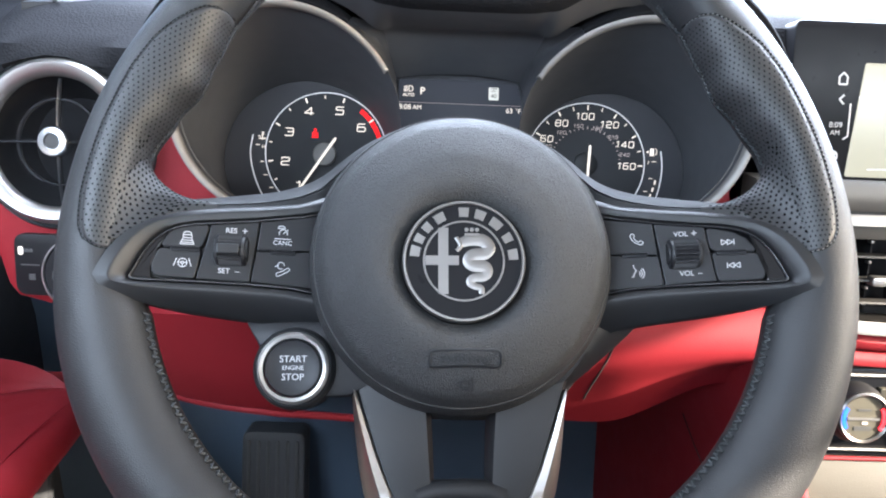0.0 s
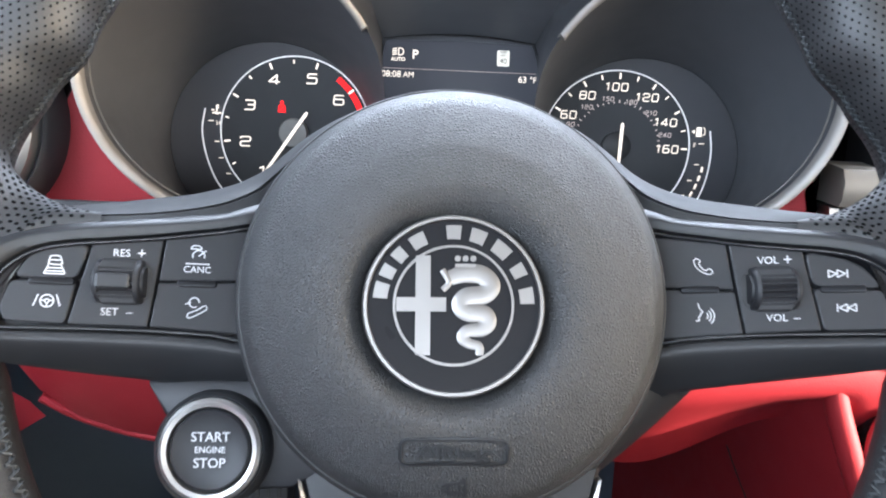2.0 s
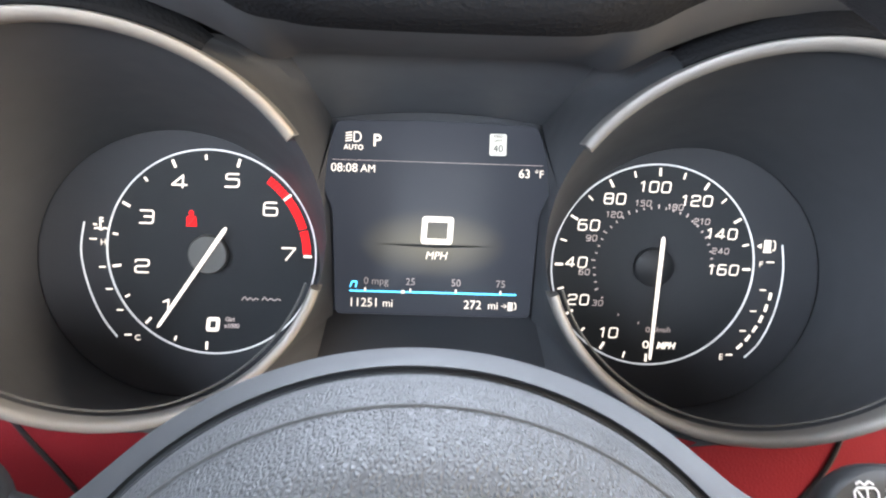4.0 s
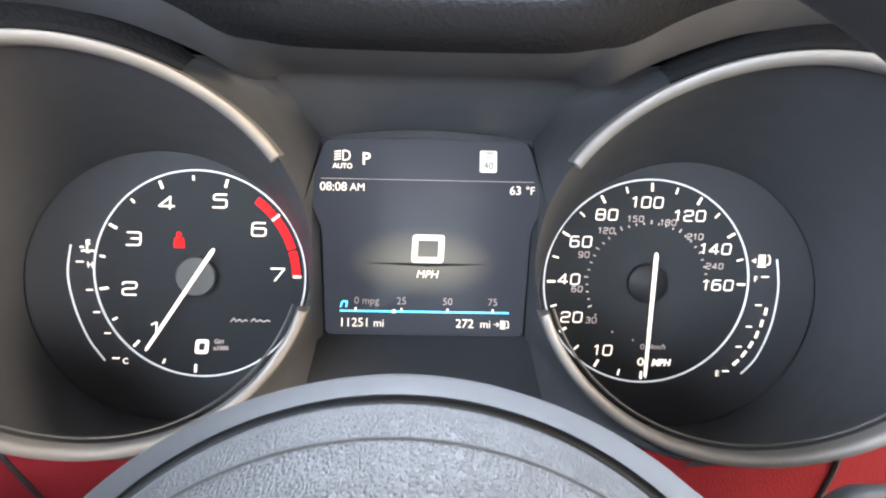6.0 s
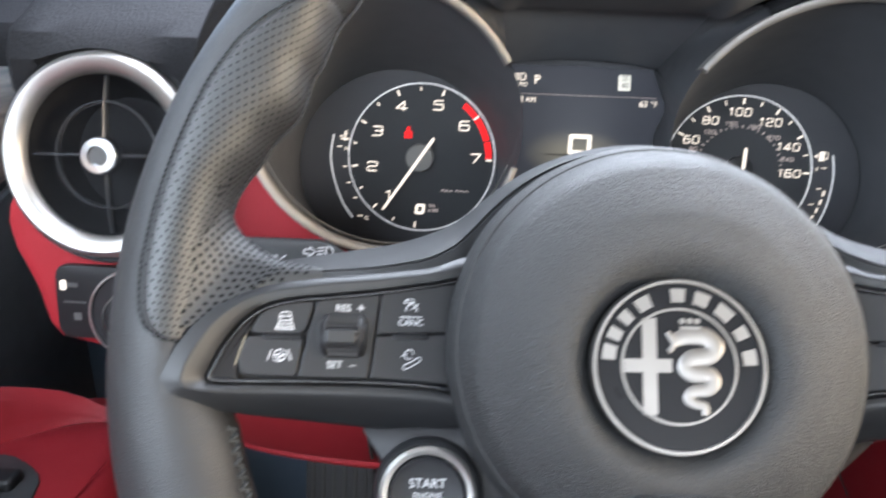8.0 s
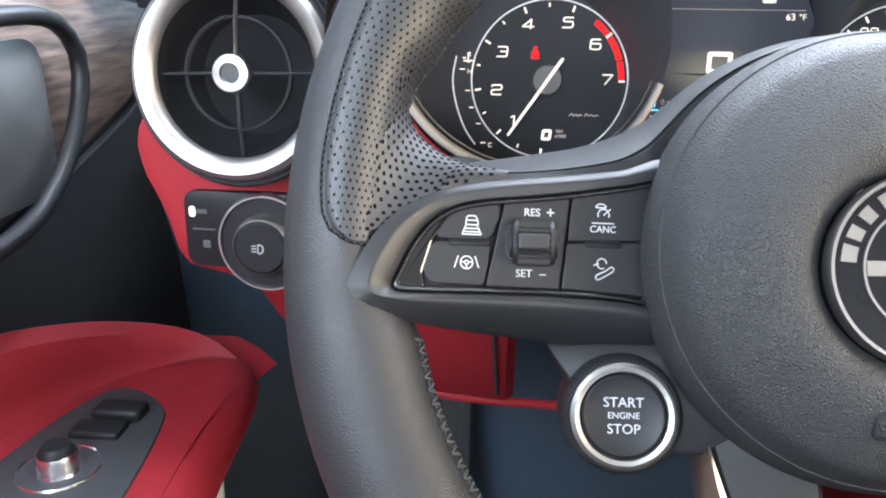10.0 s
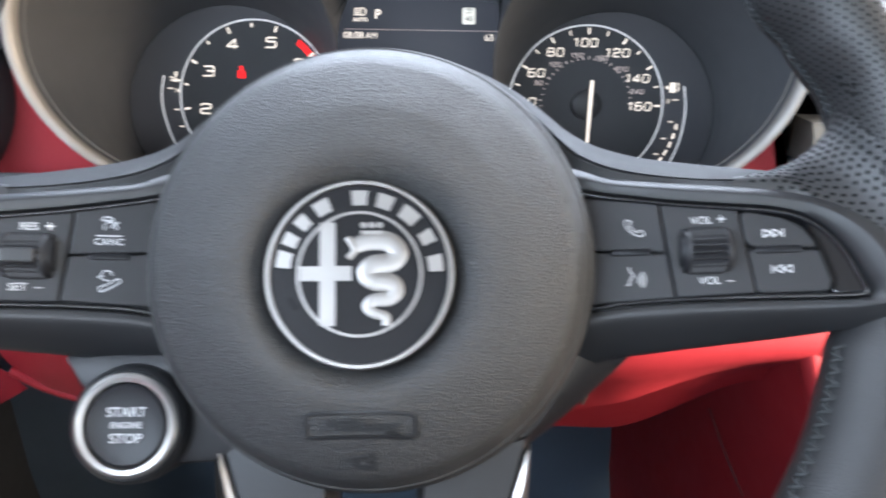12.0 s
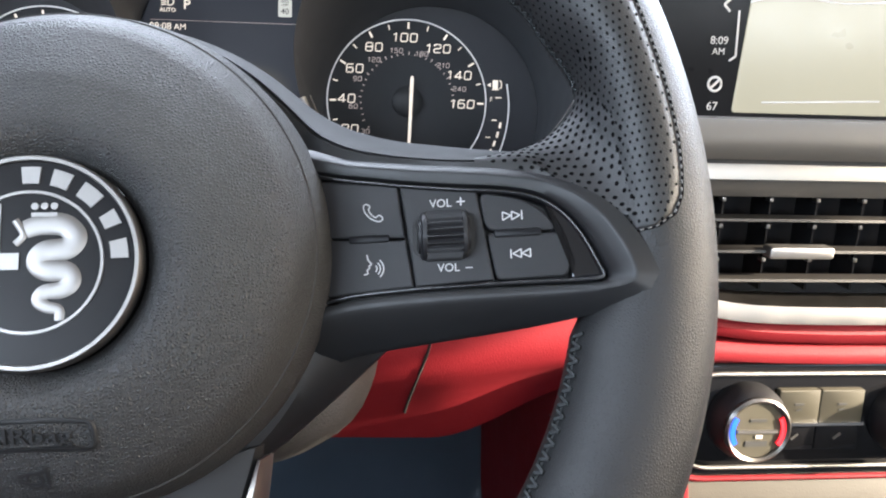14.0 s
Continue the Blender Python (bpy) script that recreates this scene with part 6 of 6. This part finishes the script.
for kx, ky in ((-0.1445, 0.0016), (-0.052, 0.0016)):
    kb = part("dial_knob", lathe([(0.0212, 0.0), (0.0209, 0.006), (0.0186, 0.011), (0.0172, 0.0145)], 64, (kx, ky)), BUTTON, cl, "black climate dial")
    part("dial_rim", lathe([(0.0178, 0.0125), (0.0181, 0.0155), (0.0168, 0.0168), (0.0154, 0.0158), (0.0151, 0.0135)], 64, (kx, ky)), VENT_METAL, kb, "silver rim")
    part("dial_face", lathe([(0.0, 0.0148), (0.0152, 0.0148), (0.0152, 0.0115)], 64, (kx, ky)), PALE_KEY, kb)
    part("cold_mark", band(kx, ky, 0.0126, 0.0152, 0.0149, 0.0160, 150, 212, 12), mat("lit blue mark", (0.02, 0.10, 1.0), 0.4, emit=0.16), kb)
    part("hot_mark", band(kx, ky, 0.0126, 0.0152, 0.0149, 0.0160, -34, 30, 12), mat("lit red mark", (1.0, 0.02, 0.03), 0.4, emit=0.12), kb)
    part("dial_bar", box(kx - 0.0112, kx + 0.0108, ky - 0.0014, ky + 0.0003, 0.0144, 0.0158), BRUSHED, kb)
    part("dial_lamp", quad_bar(kx + 0.0012, ky - 0.0036, 0.0036, 0.0018, 0, 0.0151), LIT, kb, "small lit marker", smooth=False)
    part("dial_print", merge(quad_bar(kx, ky + 0.0055, 0.009, 0.0016, 0, 0.0150), quad_bar(kx, ky - 0.0075, 0.012, 0.003, 0, 0.0150)), PRINT_DIM, kb, smooth=False)
for x0, x1 in ((-0.128, -0.105), (-0.1045, -0.080)):
    part("key", slab(rounded([(x0, 0.0), (x1, 0.0), (x1, 0.019), (x0, 0.019)], 0.001), 0.004, 0.004, edge=0.0006), PALE_KEY, cl)
    part("key", slab(rounded([(x0, -0.016), (x1, -0.016), (x1, -0.001), (x0, -0.001)], 0.001), 0.003, 0.003, edge=0.0006), GLOSS, cl)
    part("key_print", merge(quad_bar((x0 + x1) / 2, 0.011, 0.005, 0.0012, 0, 0.0042), quad_bar((x0 + x1) / 2, 0.008, 0.003, 0.001, 0.3, 0.0042), quad_bar((x0 + x1) / 2, -0.008, 0.005, 0.0014, 0.7, 0.0032)), PRINT_DIM, cl, smooth=False)
part("key_line", box(-0.128, -0.079, -0.001, 0.0006, 0.002, 0.0052), CHROME, cl)

cons = thing("centre_console", pose(0.43, 0.5, 0.45), "grey lower centre console below the climate panel", "console")
part("console_front", loft([[Vector((x, y - 0.5, z - 0.45)) for y, z in ((0.506, 0.592), (0.498, 0.584), (0.486, 0.55), (0.47, 0.48), (0.42, 0.36), (0.40, 0.02), (0.55, 0.02), (0.55, 0.59))] for x in (-0.176, 0.0, 0.25)]), CONSOLE, cons)
part("console_edge", tube([Vector((-0.172, 0.004, 0.130)), Vector((-0.176, -0.012, 0.09)), Vector((-0.186, -0.035, 0.02)), Vector((-0.19, -0.08, -0.1))], 0.007, n=10), RED, cons, "red leather console edge")

# ---- driver's door ----
door = thing("driver_door", pose(-0.45, 0.3, 0.5), "driver's door lining with wood trim and red armrest", "car door")
loc = lambda x, y, z: Vector((x + 0.45, y - 0.3, z - 0.5))
part("door_lining", loft([[loc(x, y, z) for x, z in ((-0.46, 1.0), (-0.45, 0.88), (-0.42, 0.85), (-0.415, 0.74), (-0.455, 0.64), (-0.46, 0.30), (-0.44, 0.05), (-0.50, 0.05), (-0.50, 1.0))] for y in (-0.5, 0.2, 0.5, 0.72, 0.95)]), DARK, door, "black door lining")
WOOD = bpy.data.materials.new("dark open-pore wood")
WOOD.use_nodes = True
nt = WOOD.node_tree
b = nt.nodes["Principled BSDF"]
b.inputs["Roughness"].default_value = 0.5
co = nt.nodes.new("ShaderNodeTexCoord")
mp = nt.nodes.new("ShaderNodeMapping")
mp.inputs["Scale"].default_value = (60, 6, 60)
tx = nt.nodes.new("ShaderNodeTexNoise")
tx.inputs["Scale"].default_value = 4
tx.inputs["Detail"].default_value = 8
cr = nt.nodes.new("ShaderNodeValToRGB")
cr.color_ramp.elements[0].position, cr.color_ramp.elements[0].color = 0.35, (0.035, 0.024, 0.018, 1)
cr.color_ramp.elements[1].position, cr.color_ramp.elements[1].color = 0.7, (0.15, 0.105, 0.08, 1)
nt.links.new(co.outputs["Object"], mp.inputs["Vector"])
nt.links.new(mp.outputs["Vector"], tx.inputs["Vector"])
nt.links.new(tx.outputs["Fac"], cr.inputs["Fac"])
nt.links.new(cr.outputs["Color"], b.inputs["Base Color"])
bp = nt.nodes.new("ShaderNodeBump")
bp.inputs["Distance"].default_value = 0.0004
nt.links.new(tx.outputs["Fac"], bp.inputs["Height"])
nt.links.new(bp.outputs["Normal"], b.inputs["Normal"])
part("wood_trim", loft([[loc(-0.414 - d, y, z) for d, z in ((0.0, zt), (-0.007, zt - 0.02), (-0.009, (zt + zb) / 2), (-0.007, zb + 0.012), (0.0, zb), (0.012, zb), (0.012, zt))] for y, zt, zb in ((-0.3, 0.80, 0.66), (0.3, 0.81, 0.665), (0.50, 0.816, 0.686), (0.573, 0.818, 0.700), (0.645, 0.818, 0.718), (0.70, 0.815, 0.734), (0.76, 0.805, 0.760))]), WOOD, door, "dark open-pore wood inlay")
part("trim_line", tube(spline([loc(-0.410, y, z) for y, z in ((-0.3, 0.655), (0.3, 0.660), (0.50, 0.681), (0.573, 0.695), (0.645, 0.713), (0.70, 0.729), (0.76, 0.756))], 30), 0.003, n=8), SATIN, door, "dark lip below the wood")
part("door_pull", tube(spline([loc(-0.388, y, z) for y, z in ((0.30, 0.80), (0.50, 0.808), (0.572, 0.806), (0.598, 0.788), (0.600, 0.765), (0.584, 0.735), (0.555, 0.708), (0.50, 0.690), (0.3, 0.68))], 48), 0.0055, n=12, up=(1, 0, 0)), SATIN, door, "dark frame of the door handle")
part("pull_plate", slab(rounded([(0.10, 0.20), (0.278, 0.20), (0.278, 0.295), (0.10, 0.295)], 0.02), 0.0, 0.004), BRUSHED, door, "silver handle plate").matrix_local = Matrix(((0, 0, 1, 0.052), (1, 0, 0, 0), (0, 1, 0, 0), (0, 0, 0, 1)))
arm_o = ccw(spline([loc(x, y, 0.5) for x, y in ((-0.46, 0.0), (-0.44, 0.42), (-0.40, 0.54), (-0.35, 0.598), (-0.305, 0.612), (-0.283, 0.590), (-0.274, 0.50), (-0.268, 0.40), (-0.262, 0.0), (-0.36, -0.2))], 90, True))
lv = lambda pts, z: [Vector((p.x, p.y, z - 0.5)) for p in pts]
part("armrest", loft([lv(inset(arm_o, 0.026), 0.540), lv(inset(arm_o, 0.010), 0.5425), lv(inset(arm_o, 0.002), 0.549), lv(arm_o, 0.556), lv(inset(arm_o, 0.002), 0.565), lv(inset(arm_o, 0.009), 0.573), lv(inset(arm_o, 0.018), 0.577), lv(inset(arm_o, 0.030), 0.5775)]), RED, door, "red leather armrest")
part("armrest_body", loft([lv(inset(arm_o, 0.060), 0.06), lv(inset(arm_o, 0.045), 0.35), lv(inset(arm_o, 0.030), 0.545)]), DARK, door, "black lower door lining below the armrest")
part("armrest_seam", tube([Vector((p.x, p.y, 0.0770)) for p in spline([loc(x, y, 0.5) for x, y in ((-0.287, 0.58), (-0.290, 0.50), (-0.285, 0.40), (-0.280, 0.2))], 30)], 0.0005, n=6), RED, door)
ridge = spline([loc(x, y, z) for x, y, z in ((-0.47, 0.10, 0.630), (-0.448, 0.38, 0.631), (-0.425, 0.49, 0.627), (-0.392, 0.558, 0.613), (-0.350, 0.598, 0.595), (-0.318, 0.606, 0.580), (-0.292, 0.598, 0.562))], 40)
rows = []
for k, p in enumerate(ridge):
    q = ridge[min(k + 1, 39)] - ridge[max(k - 1, 0)]
    o = Vector((q.y, -q.x, 0)).normalized()
    h = max(0.004, p.z + 0.5 - 0.574)
    w = 0.016 * min(1, (40 - k) / 14)
    rows.append([p - o * 0.030 + Vector((0, 0, -h)), p - o * w + Vector((0, 0, -0.006)), p + Vector((0, 0, 0.004)), p + o * w + Vector((0, 0, -0.003)), p + o * w * 1.25 + Vector((0, 0, -0.014 * min(1, h / 0.03))), p + o * w * 1.3 + Vector((0, 0, -0.6 * h)), p + o * w * 1.45 + Vector((0, 0, -0.85 * h)), p + o * w * 1.8 + Vector((0, 0, -h))])
part("upper_pad", loft(rows, closed=False), RED, door, "curved red leather pad above the armrest")
pl = ccw(spline([loc(x, y, 0.5) for x, y in ((-0.405, 0.28), (-0.390, 0.43), (-0.380, 0.50), (-0.366, 0.540), (-0.350, 0.545), (-0.324, 0.528), (-0.314, 0.505), (-0.305, 0.44), (-0.295, 0.30), (-0.34, 0.20))], 80, True))
swp = part("switch_plate", slab(pl, 0.0792, 0.006, edge=0.0012), DARK, door, "black window switch plate")
part("window_switch", box(0.088, 0.118, 0.186, 0.203, 0.076, 0.083, 0.002), BUTTON, swp)
part("window_switch", box(0.092, 0.122, 0.205, 0.222, 0.076, 0.086, 0.003), BUTTON, swp)
part("mirror_ring", lathe([(0.0205, 0.0788), (0.0212, 0.0802), (0.0220, 0.0788)], 48, (0.100, 0.158)), CHROME, swp)
part("mirror_knob", lathe([(0.0, 0.0945), (0.007, 0.0940), (0.0095, 0.0905), (0.0098, 0.088), (0.0092, 0.0865)], 40, (0.100, 0.158)), BUTTON, swp, "black mirror knob")
part("mirror_collar", lathe([(0.0094, 0.0900), (0.0106, 0.0875), (0.0112, 0.082), (0.0125, 0.079)], 40, (0.100, 0.158)), CHROME, swp, "silver collar")

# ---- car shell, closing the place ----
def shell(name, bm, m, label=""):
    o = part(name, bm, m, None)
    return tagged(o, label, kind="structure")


shell("floor", box(-0.52, 1.28, -1.6, 1.3, -0.05, 0.0), CARPET, "dark carpeted car floor")
shell("bulkhead", box(-0.52, 1.28, 0.98, 1.02, 0.0, 0.84), CARPET, "dark firewall of the footwell")
# unseen; front edge carried forward to block sun from the dash pad
shell("ceiling", box(-0.50, 1.26, -1.6, 0.56, 1.22, 1.25), HEADLINER, "pale fabric headliner")
shell("wall_left", box(-0.56, -0.52, -1.6, 1.3, -0.05, 0.84), TRIMDARK, "charcoal body side")
shell("wall_right", box(1.28, 1.32, -1.6, 1.3, -0.05, 0.84), TRIMDARK, "charcoal body side")
# unseen wall, added to block rear window light low in the car
shell("rear_light_stop", box(-0.52, 1.28, -0.19, -0.15, -0.05, 0.79), TRIMDARK, "unseen charcoal wall added to keep rear light off the footwell")
shell("wall_back", box(-0.52, 1.28, -1.64, -1.6, -0.05, 0.95), TRIMDARK, "charcoal rear bulkhead")
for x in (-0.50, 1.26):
    # unseen rails, undersides stepped to place the sun on rim and knee panel
    shell("sun_block_rail", box(x - 0.04, x + 0.04, -1.6, 0.06, 1.093, 1.23), HEADLINER, "unseen pale roof rail, underside set to limit the sun")
    shell("sun_block_rail", box(x - 0.04, x + 0.04, 0.06, 0.40, 1.078, 1.23), HEADLINER, "unseen pale roof rail, underside set to limit the sun")
    # added block that shades the dashboard top from the sun
    shell("sun_block_rail", box(x - 0.04, x + 0.04, 0.40, 0.66, 1.10, 1.25), HEADLINER, "unseen pale block added to keep sun off the dash top")
    # unseen pillar, made wide enough to keep the sun off the wheel
    shell("pillar_rear", box(x - 0.04, x + 0.04, -0.50, -0.21, 0.84, 1.075), TRIMDARK, "unseen charcoal door pillar widened to shade wheel and dials")
    shell("pillar_front", tube([Vector((x, 0.38, 1.18)), Vector((x - 0.01, 0.75, 1.0)), Vector((x - 0.02, 1.15, 0.83))], 0.035, n=12), TRIMDARK, "charcoal windscreen pillar")
